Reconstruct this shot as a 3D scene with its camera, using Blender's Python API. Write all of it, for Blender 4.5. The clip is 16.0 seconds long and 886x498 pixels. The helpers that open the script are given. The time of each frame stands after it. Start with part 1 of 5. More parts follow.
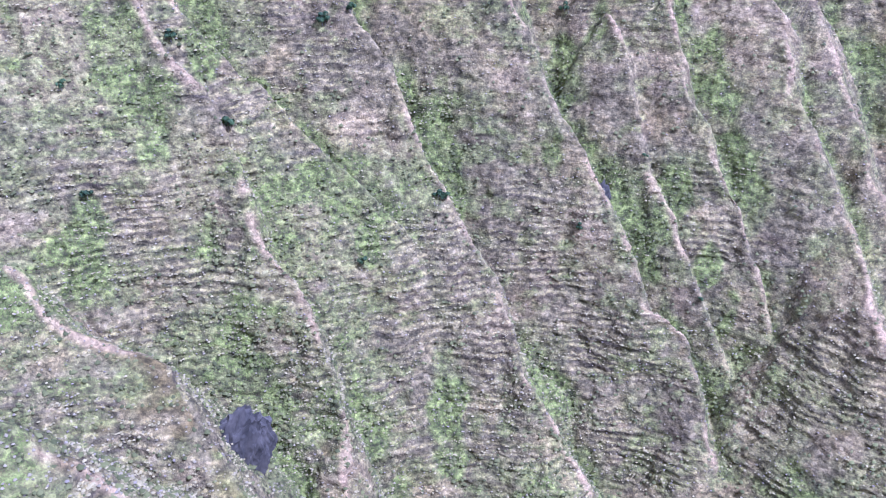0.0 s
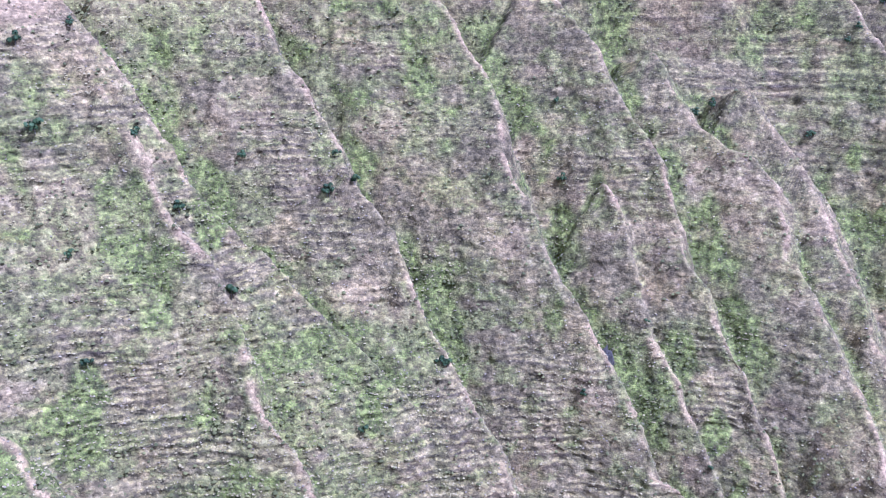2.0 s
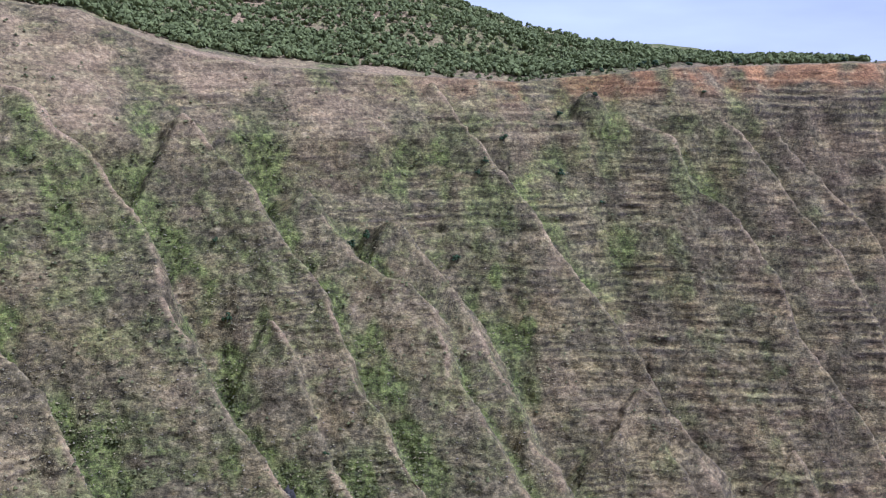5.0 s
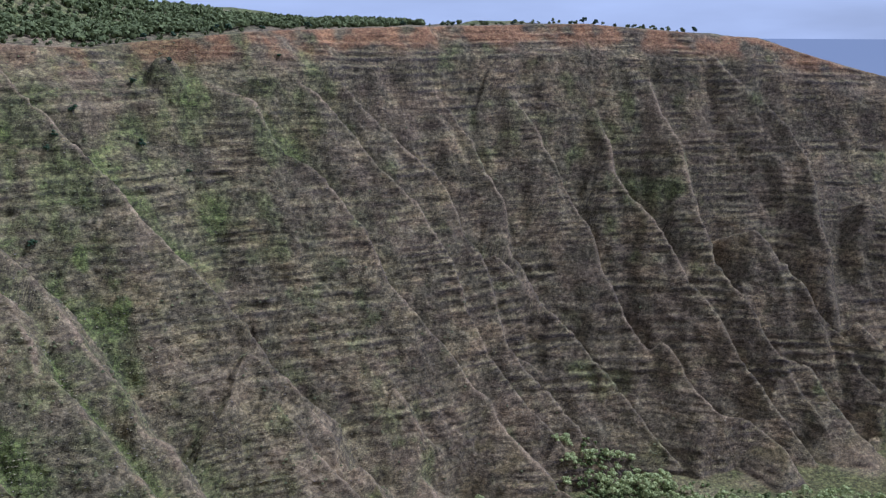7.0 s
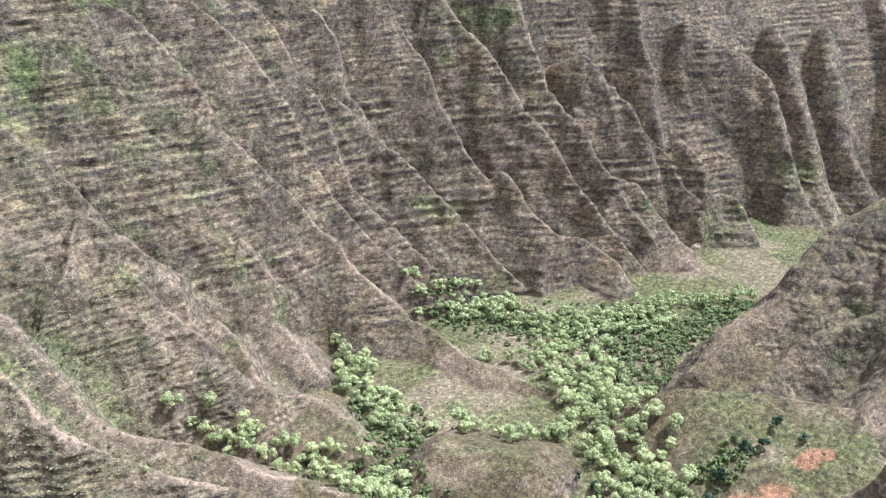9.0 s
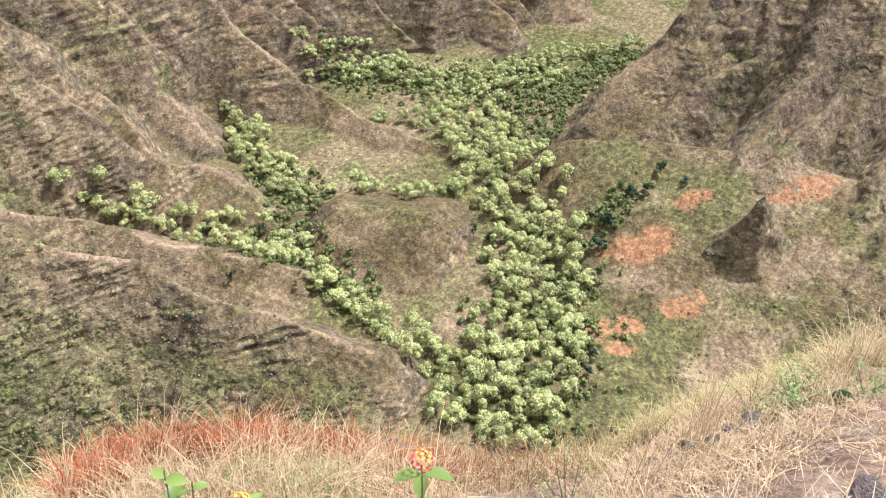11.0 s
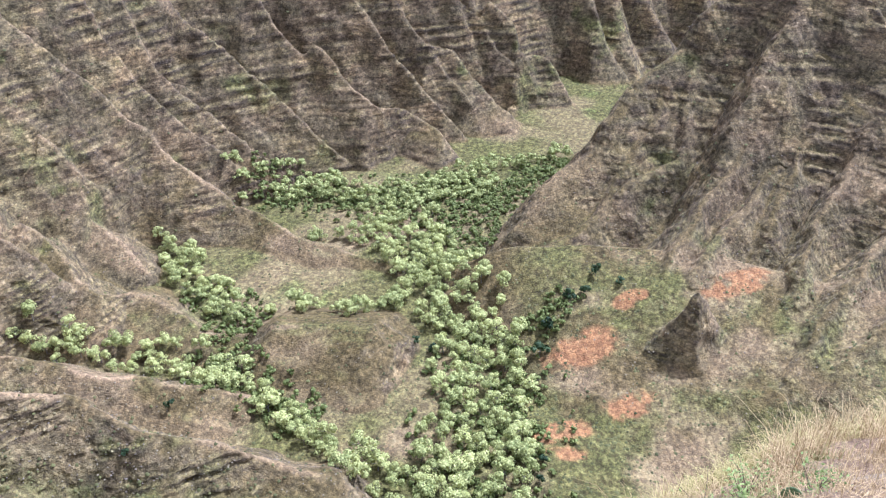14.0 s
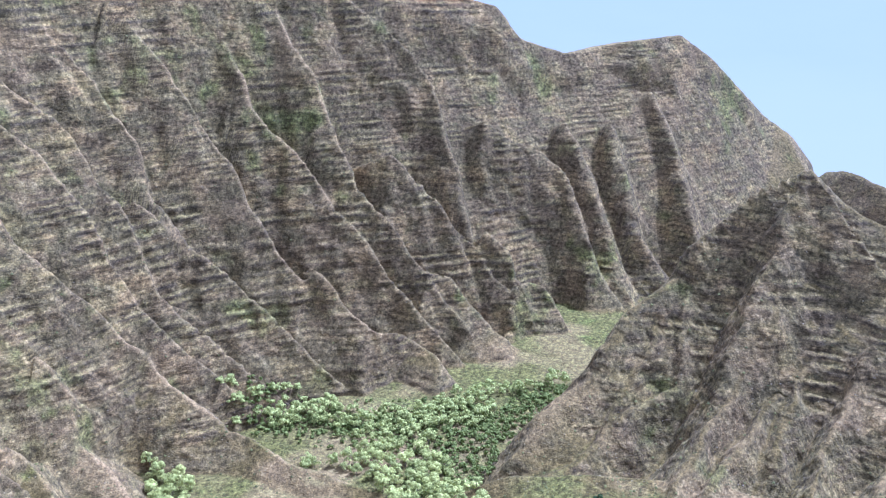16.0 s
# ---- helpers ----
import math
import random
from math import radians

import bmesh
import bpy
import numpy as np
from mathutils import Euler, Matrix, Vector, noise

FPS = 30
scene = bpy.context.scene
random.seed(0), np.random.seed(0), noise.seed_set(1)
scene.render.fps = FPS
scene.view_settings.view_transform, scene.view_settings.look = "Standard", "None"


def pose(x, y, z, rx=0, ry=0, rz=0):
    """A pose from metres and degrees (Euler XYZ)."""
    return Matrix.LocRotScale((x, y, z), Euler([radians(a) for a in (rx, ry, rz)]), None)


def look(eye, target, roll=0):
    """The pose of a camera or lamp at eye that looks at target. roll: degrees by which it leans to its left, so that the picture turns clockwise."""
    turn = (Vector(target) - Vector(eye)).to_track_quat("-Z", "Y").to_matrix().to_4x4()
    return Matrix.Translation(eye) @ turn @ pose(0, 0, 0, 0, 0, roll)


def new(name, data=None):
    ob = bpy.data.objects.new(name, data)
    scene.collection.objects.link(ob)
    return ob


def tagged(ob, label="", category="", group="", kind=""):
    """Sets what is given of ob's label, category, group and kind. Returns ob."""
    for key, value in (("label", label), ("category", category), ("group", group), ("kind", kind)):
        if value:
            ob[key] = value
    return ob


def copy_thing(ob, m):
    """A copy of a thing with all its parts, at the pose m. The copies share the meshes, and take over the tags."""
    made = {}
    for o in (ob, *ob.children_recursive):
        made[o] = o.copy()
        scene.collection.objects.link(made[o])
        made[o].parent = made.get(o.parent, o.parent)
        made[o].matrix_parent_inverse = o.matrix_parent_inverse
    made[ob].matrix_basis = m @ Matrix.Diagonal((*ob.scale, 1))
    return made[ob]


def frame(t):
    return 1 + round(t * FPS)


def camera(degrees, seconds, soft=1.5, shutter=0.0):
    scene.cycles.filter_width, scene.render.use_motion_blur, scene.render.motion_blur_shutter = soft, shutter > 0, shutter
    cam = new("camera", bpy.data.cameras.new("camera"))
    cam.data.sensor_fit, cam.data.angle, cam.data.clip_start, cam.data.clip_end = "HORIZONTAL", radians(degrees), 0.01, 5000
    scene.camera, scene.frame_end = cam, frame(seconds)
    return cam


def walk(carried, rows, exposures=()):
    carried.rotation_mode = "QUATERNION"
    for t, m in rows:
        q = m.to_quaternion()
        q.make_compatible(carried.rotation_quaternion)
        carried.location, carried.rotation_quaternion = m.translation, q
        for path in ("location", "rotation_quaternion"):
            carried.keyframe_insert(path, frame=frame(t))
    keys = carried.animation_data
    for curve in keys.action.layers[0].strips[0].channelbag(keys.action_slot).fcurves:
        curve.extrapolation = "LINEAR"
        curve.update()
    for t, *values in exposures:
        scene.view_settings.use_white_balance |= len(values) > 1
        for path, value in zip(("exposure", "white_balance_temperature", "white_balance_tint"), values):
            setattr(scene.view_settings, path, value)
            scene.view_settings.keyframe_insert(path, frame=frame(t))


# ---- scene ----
# ---------------------------------------------------------------- camera
EYE = Vector((0.0, 0.0, 300.0))
LENS = 52.2
cam = camera(LENS, 16.0, soft=1.2)
ROWS = [
    (0.0, 59.54, -0.20, 0.12),
    (0.5, 62.18, -0.03, 0.12),
    (1.0, 64.82, 0.04, 0.12),
    (1.5, 67.49, 0.09, 0.11),
    (2.0, 70.05, 0.11, 0.12),
    (2.5, 72.46, 0.16, 0.21),
    (3.0, 74.66, 0.20, 0.28),
    (3.2, 75.50, 0.08, -0.07),
    (5.3, 79.15, -0.51, -25.59),
    (5.5, 79.06, -0.45, -28.31),
    (6.0, 78.60, -0.30, -35.16),
    (6.5, 77.89, -0.33, -41.81),
    (7.0, 76.79, -0.33, -47.24),
    (7.5, 75.08, -0.25, -51.31),
    (8.0, 72.69, 0.09, -53.99),
    (8.5, 69.84, 0.44, -56.02),
    (9.0, 66.62, 0.65, -57.99),
    (9.5, 63.09, 0.76, -59.91),
    (10.0, 59.50, 0.70, -61.74),
    (10.2, 58.01, 0.46, -62.39),
    (12.3, 44.90, -0.82, -68.31),
    (12.5, 45.19, -0.69, -68.68),
    (13.0, 48.52, -0.18, -69.47),
    (13.5, 53.85, 0.05, -69.94),
    (14.0, 58.62, 0.10, -70.02),
    (14.5, 62.73, 0.09, -70.04),
    (15.0, 66.45, -0.05, -70.02),
    (15.5, 69.79, -0.22, -70.00),
    (16.0, 72.83, -0.40, -69.99),
]
EXPOSURE = [
    (0.0, 1.28, 4230, 39), (3.2, 1.15, 4380, 36), (5.3, 0.12, 4580, 24), (7.0, -0.2, 4480, 22), (8.0, -0.2, 4400, 22), (8.5, 0.95, 4480, 22),
    (9.0, 1.15, 4620, 22), (10.2, 1.25, 4780, 22), (12.3, 0.65, 5950, 22), (13.0, 0.7, 5550, 22), (14.0, 1.05, 4800, 22), (16.0, 1.15, 4400, 20)]
# the hand sinks as the camera looks down at its feet
RISE_T, RISE = (0, 10.2, 11.2, 12.3, 12.5, 13.0, 13.5, 14.0, 14.5, 16.0), (0.1, 0.1, 0.05, 0.0, 0.01, 0.06, 0.11, 0.14, 0.16, 0.16)
walk(cam, [(t, pose(EYE.x, EYE.y, EYE.z + float(np.interp(t, RISE_T, RISE)), rx, ry, rz)) for t, rx, ry, rz in ROWS], EXPOSURE)

# ---------------------------------------------------------------- light
SUN_AZ, SUN_EL = 120.0, 57.0
world = bpy.data.worlds.new("world")
scene.world = world
world.use_nodes = True
wn = world.node_tree
wbg = wn.nodes["Background"]
sky = wn.nodes.new("ShaderNodeTexSky")
sky.sky_type = "NISHITA"
sky.sun_disc = False
sky.sun_elevation = radians(SUN_EL)
sky.sun_rotation = radians(SUN_AZ)
sky.dust_density = 3.0
# thin bright cloud over the blue
wtc = wn.nodes.new("ShaderNodeTexCoord")
wmap = wn.nodes.new("ShaderNodeMapping")
wmap.inputs["Scale"].default_value = (1.0, 1.0, 5.0)
wcl = wn.nodes.new("ShaderNodeTexNoise")
wcl.inputs["Scale"].default_value, wcl.inputs["Detail"].default_value = 2.2, 6.0
wrg = wn.nodes.new("ShaderNodeMapRange")
wrg.inputs[1].default_value, wrg.inputs[2].default_value, wrg.inputs[3].default_value = 0.36, 0.62, 0.66
wmx = wn.nodes.new("ShaderNodeMix")
wmx.data_type = "RGBA"
wmx.inputs[7].default_value = (10.8, 10.7, 10.5, 1)
wn.links.new(wtc.outputs["Generated"], wmap.inputs[0])
wn.links.new(wmap.outputs[0], wcl.inputs["Vector"])
wn.links.new(wcl.outputs["Fac"], wrg.inputs[0])
wn.links.new(wrg.outputs[0], wmx.inputs[0])
wn.links.new(sky.outputs[0], wmx.inputs[6])
wn.links.new(wmx.outputs[2], wbg.inputs[0])
wbg.inputs[1].default_value = 0.063
sun_data = bpy.data.lights.new("sun", "SUN")
sun_data.energy, sun_data.angle, sun_data.color = 5.0, radians(4), (1.0, 0.95, 0.87)
sun = new("sun", sun_data)
a, e = radians(SUN_AZ), radians(SUN_EL)
sun.matrix_basis = look((math.sin(a) * math.cos(e) * 900, math.cos(a) * math.cos(e) * 900, 300 + 900 * math.sin(e)), (0, 0, 300))


# ---------------------------------------------------------------- helpers
def hash3(ix, iy, iz, seed):
    h = (ix * 374761393 + iy * 668265263 + iz * 2147483647 + seed * 974634777) & 0xFFFFFFFF
    h = ((h ^ (h >> 13)) * 1274126177) & 0xFFFFFFFF
    return ((h ^ (h >> 16)) & 0xFFFF) / 65535.0


def vnoise(x, y, z, scale, seed=0):
    """Smooth value noise, -1 to 1, with cells of the given size in metres."""
    x, y, z = np.broadcast_arrays(x / scale, y / scale, z / scale)
    ix, iy, iz = (np.floor(v).astype(np.int64) for v in (x, y, z))
    fx, fy, fz = x - ix, y - iy, z - iz
    fx, fy, fz = (v * v * (3 - 2 * v) for v in (fx, fy, fz))
    total = 0
    for dx in (0, 1):
        wx = fx if dx else 1 - fx
        for dy in (0, 1):
            wy = fy if dy else 1 - fy
            for dz in (0, 1):
                wz = fz if dz else 1 - fz
                total = total + wx * wy * wz * hash3(ix + dx, iy + dy, iz + dz, seed)
    return total * 2 - 1


def fbm(x, y, z, scale, octaves, seed=0, gain=0.5):
    total, amp = 0, 1.0
    for i in range(octaves):
        total = total + amp * vnoise(x, y, z, scale, seed + 17 * i)
        scale, amp = scale / 2.03, amp * gain
    return total


def smooth(v, lo, hi):
    u = np.clip((v - lo) / (hi - lo), 0, 1)
    return u * u * (3 - 2 * u)


# ---------------------------------------------------------------- the land's plan
RIDGES = []


def ridge(fall, lee, width, *crest):
    """A spur: how steeply its two flanks fall, how blunt its edge is, its crest line in metres from the top down."""
    RIDGES.append((fall, lee, width, np.array(crest, float)))


# azimuth from the lookout, the rim's distance and height
RIM_AZ = np.array([-60, -40, -20, 0, 3, 6.5, 10, 26, 36, 45, 56, 66, 71, 73.3, 74.8, 77.6, 81, 84.4, 86.3, 87.8, 89.5, 91.2, 92.5, 94, 110])
RIM_R = np.array([430, 455, 490, 538, 542, 545, 548, 600, 650, 700, 790, 860, 910, 930, 945, 985, 1030, 1080, 1115, 1145, 1180, 1215, 1240, 1280, 1500])
RIM_Z = np.array([345, 345, 340, 329, 316, 307, 301, 292, 303, 307, 311, 300, 275, 266, 233, 216, 225, 231, 203, 171, 131, 103, 68, -20, -250])

FOOT_AZ = np.array([-60, -40, -20, 0, 10, 26, 36, 45, 56, 66, 71, 75, 80, 85, 90, 95, 110])
FOOT_R = np.array([110, 150, 200, 240, 260, 300, 380, 470, 590, 620, 665, 700, 775, 850, 925, 1000, 1150])

ridge(0.90, 1.20, 3.0, (-95, 147, 168), (-85, 147, 158), (-72, 148, 147))
ridge(0.90, 1.60, 3.0, (-138, 246, 147), (-119, 238, 130), (-104, 235, 122), (-92, 232, 117), (-80, 223, 106), (-69, 214, 95), (-61, 205, 88))
ridge(1.45, 2.40, 1.0, (-148, 364, 262), (-133, 354, 238), (-109, 337, 199), (-95, 328, 177), (-83, 319, 157), (-75, 312, 144), (-68, 301, 126), (-52, 287, 98), (-40, 268, 67), (-34, 250, 42))
ridge(1.45, 2.40, 1.0, (-196, 367, 290), (-178, 369, 290), (-158, 371, 277), (-136, 366, 254), (-124, 360, 237), (-112, 354, 220), (-101, 348, 203))
ridge(1.45, 2.40, 1.0, (-137, 414, 296), (-119, 417, 296), (-94, 423, 282), (-80, 414, 261), (-74, 406, 248), (-61, 398, 230), (-48, 390, 212), (-43, 381, 198), (-25, 371, 176), (-18, 359, 157), (-3, 346, 133), (4, 340, 122), (16, 330, 103), (26, 319, 85), (33, 306, 65), (45, 293, 45), (52, 285, 33), (64, 276, 17))
ridge(1.45, 2.40, 1.0, (-45, 472, 294), (-29, 463, 290), (-15, 456, 274), (8, 445, 250), (24, 433, 227), (29, 417, 205), (33, 404, 187), (43, 392, 168), (52, 381, 151), (64, 370, 134), (75, 361, 118), (82, 353, 105), (89, 338, 85), (91, 331, 76), (104, 324, 64), (108, 316, 54), (115, 302, 37), (122, 281, 12))
ridge(1.45, 2.40, 1.0, (77, 424, 181), (86, 408, 159), (94, 394, 139), (96, 379, 120), (106, 367, 103), (112, 355, 86))
ridge(1.45, 2.40, 1.0, (45, 483, 278), (60, 473, 261), (80, 460, 239), (89, 445, 216), (102, 430, 194), (109, 415, 172), (113, 397, 150), (123, 390, 138), (128, 381, 127), (138, 362, 103), (142, 347, 85), (146, 327, 62), (152, 306, 38), (162, 300, 23), (170, 291, 2))
ridge(1.15, 1.40, 1.0, (105, 470, 238), (116, 456, 220), (124, 444, 206), (142, 437, 195), (155, 433, 190), (165, 421, 176), (162, 396, 150), (166, 392, 148), (172, 370, 125), (179, 353, 106), (177, 320, 96), (177, 303, 86), (186, 283, 76), (197, 265, 66), (214, 243, 56), (215, 218, 46), (228, 187, 36), (235, 159, 26), (246, 132, 16))
ridge(1.05, 1.40, 1.0, (158, 467, 220), (168, 452, 202), (181, 433, 180), (187, 419, 164), (192, 401, 144), (198, 379, 117), (207, 373, 107), (212, 361, 91), (218, 347, 69), (218, 340, 60), (222, 329, 52), (235, 311, 43), (251, 291, 34), (262, 260, 25), (274, 222, 17), (289, 202, 8))
ridge(1.30, 2.40, 1.0, (200, 539, 293), (210, 524, 279), (220, 508, 259), (230, 491, 240), (243, 474, 221), (249, 458, 202), (261, 440, 181), (273, 423, 159), (281, 411, 144), (283, 396, 124), (284, 387, 110), (280, 382, 102))
ridge(0.90, 1.20, 1.0, (274, 397, 129), (290, 390, 113), (304, 383, 99), (308, 369, 73), (306, 362, 59), (323, 364, 58), (330, 358, 46), (322, 336, 37), (311, 307, 29), (330, 303, 22), (333, 286, 15), (325, 258, 10), (326, 237, 7))
ridge(0.90, 0.90, 5.0, (328, 238, 4), (332, 218, 19), (338, 193, 19), (344, 164, 21), (342, 149, 13), (340, 132, -5))
ridge(1.35, 2.40, 1.0, (308, 523, 288), (324, 514, 274), (356, 494, 259), (357, 470, 227), (383, 454, 210), (387, 441, 191), (392, 424, 167), (395, 410, 143), (405, 398, 125), (416, 388, 107), (431, 372, 76), (440, 365, 62), (437, 330, 37), (437, 307, 23), (432, 271, 13), (427, 235, 9), (427, 207, 7), (427, 184, 5))
ridge(1.00, 1.60, 1.0, (372, 384, 86), (378, 367, 61), (370, 356, 35), (366, 321, 10))
ridge(1.70, 3.00, 1.0, (385, 510, 285), (395, 496, 269), (410, 476, 246), (418, 461, 228), (429, 444, 205), (443, 430, 187), (446, 417, 164), (452, 408, 148), (451, 392, 119), (453, 375, 85))
ridge(1.70, 3.00, 1.0, (418, 503, 286), (427, 488, 268), (443, 463, 238), (463, 441, 210), (472, 429, 191), (474, 416, 168), (478, 404, 148), (477, 388, 117), (473, 376, 91))
ridge(2.20, 3.00, 1.0, (490, 403, 150), (493, 398, 144), (501, 392, 137), (510, 378, 116), (514, 366, 95), (517, 348, 63), (518, 328, 40), (518, 308, 19), (517, 295, 7))
ridge(2.20, 3.00, 1.0, (470, 383, 89), (472, 378, 85), (488, 368, 76), (500, 355, 62), (500, 341, 39), (501, 325, 25), (496, 311, 11))
ridge(2.20, 3.00, 1.0, (463, 392, 70), (467, 386, 70), (470, 374, 54), (474, 362, 39), (472, 351, 24))
ridge(1.70, 3.00, 1.0, (556, 461, 277), (564, 445, 255), (571, 428, 234), (574, 414, 213), (576, 394, 179), (575, 377, 155), (571, 358, 127), (566, 339, 100), (568, 315, 77), (578, 312, 84), (579, 302, 76), (575, 280, 51), (576, 265, 41), (605, 248, 29), (589, 214, 18), (588, 202, 6))
ridge(1.70, 3.00, 1.0, (487, 491, 288), (496, 475, 266), (513, 447, 225), (521, 422, 184), (510, 404, 146))
ridge(1.70, 3.00, 1.0, (685, 413, 291), (682, 395, 266), (677, 358, 213), (660, 330, 165), (648, 305, 128), (652, 282, 105), (649, 266, 79), (654, 253, 64))
ridge(1.70, 3.00, 1.0, (640, 431, 270), (633, 414, 241), (624, 390, 199), (632, 347, 151), (631, 317, 116))
ridge(1.90, 2.80, 1.0, (736, 373, 289), (745, 358, 274), (766, 324, 245), (775, 295, 205), (759, 272, 163), (741, 255, 127), (721, 234, 87))
ridge(2.00, 2.60, 1.0, (683, 294, 154), (690, 277, 135), (698, 260, 115), (696, 244, 93), (706, 221, 72), (697, 208, 51))
ridge(1.40, 1.90, 1.0, (654, 253, 64), (669, 234, 57), (663, 212, 32), (661, 191, 16), (663, 172, 3), (674, 158, -4))
ridge(2.00, 2.60, 4.0, (802, 249, 166), (814, 235, 151), (841, 203, 132), (846, 181, 111), (831, 160, 77), (807, 142, 41), (800, 126, 17))
ridge(1.60, 2.00, 1.0, (718, 221, 89), (722, 201, 70), (704, 190, 46), (730, 172, 40), (721, 148, 4))
ridge(1.70, 2.20, 5.0, (933, 156, 150), (919, 145, 128), (896, 128, 94), (869, 116, 60), (859, 90, 26))
ridge(1.70, 2.20, 5.0, (890, 193, 156), (880, 178, 133), (864, 156, 98), (842, 136, 60), (820, 122, 28))
ridge(1.70, 2.20, 5.0, (1002, 126, 177), (992, 111, 155), (979, 93, 128), (949, 77, 86), (919, 59, 41))
ridge(1.20, 1.20, 1.0, (1142, -135, 63), (1196, -96, 69), (1248, -73, 57))
ridge(1.60, 0.85, 3.0, (620, -26, 182), (614, 3, 166), (607, 25, 139), (598, 38, 128), (586, 46, 107), (571, 66, 95), (553, 80, 78), (534, 87, 69), (513, 96, 49), (488, 111, 43), (464, 122, 26))
ridge(1.00, 1.50, 4.0, (620, -26, 181), (616, -52, 159), (607, -75, 149), (589, -114, 147))
ridge(1.60, 1.60, 2.0, (563, 50, 89), (532, 63, 61), (484, 75, 31), (459, 90, 26), (446, 100, 24), (430, 109, 12), (401, 121, 12))
ridge(1.60, 1.60, 2.0, (579, 39, 104), (554, 38, 79), (529, 37, 55), (511, 54, 49), (497, 65, 42))
ridge(1.60, 1.60, 2.0, (557, -18, 111), (521, -4, 76), (506, 3, 64), (476, 20, 50), (442, 27, 41), (426, 31, 32))
ridge(1.60, 1.60, 2.0, (521, -22, 65), (477, -5, 50), (461, 2, 46), (438, 11, 40), (425, 17, 32))
ridge(1.60, 1.60, 2.0, (569, -43, 113), (540, -37, 84), (505, -27, 58), (468, -19, 43))
ridge(1.60, 1.60, 2.0, (540, -71, 96), (513, -58, 71), (482, -47, 52), (445, -40, 43), (422, -38, 32))
ridge(1.60, 1.60, 2.0, (508, -100, 66), (475, -81, 52), (422, -58, 37), (398, -49, 30), (371, -42, 17))
ridge(1.60, 1.60, 2.0, (473, -116, 53), (429, -90, 40), (396, -70, 30), (371, -59, 18))
ridge(2.00, 2.20, 2.0, (394, 0, 38), (391, 7, 50), (388, 14, 38), (384, 25, 24))
ridge(1.10, 1.10, 4.0, (370, -39, 16), (363, -1, 10), (353, 23, 2), (341, 47, 8), (330, 58, 2), (319, 68, -1))
ridge(0.60, 0.60, 5.0, (430, -11, 22), (418, 25, 17), (404, 50, 7), (387, 77, 1))

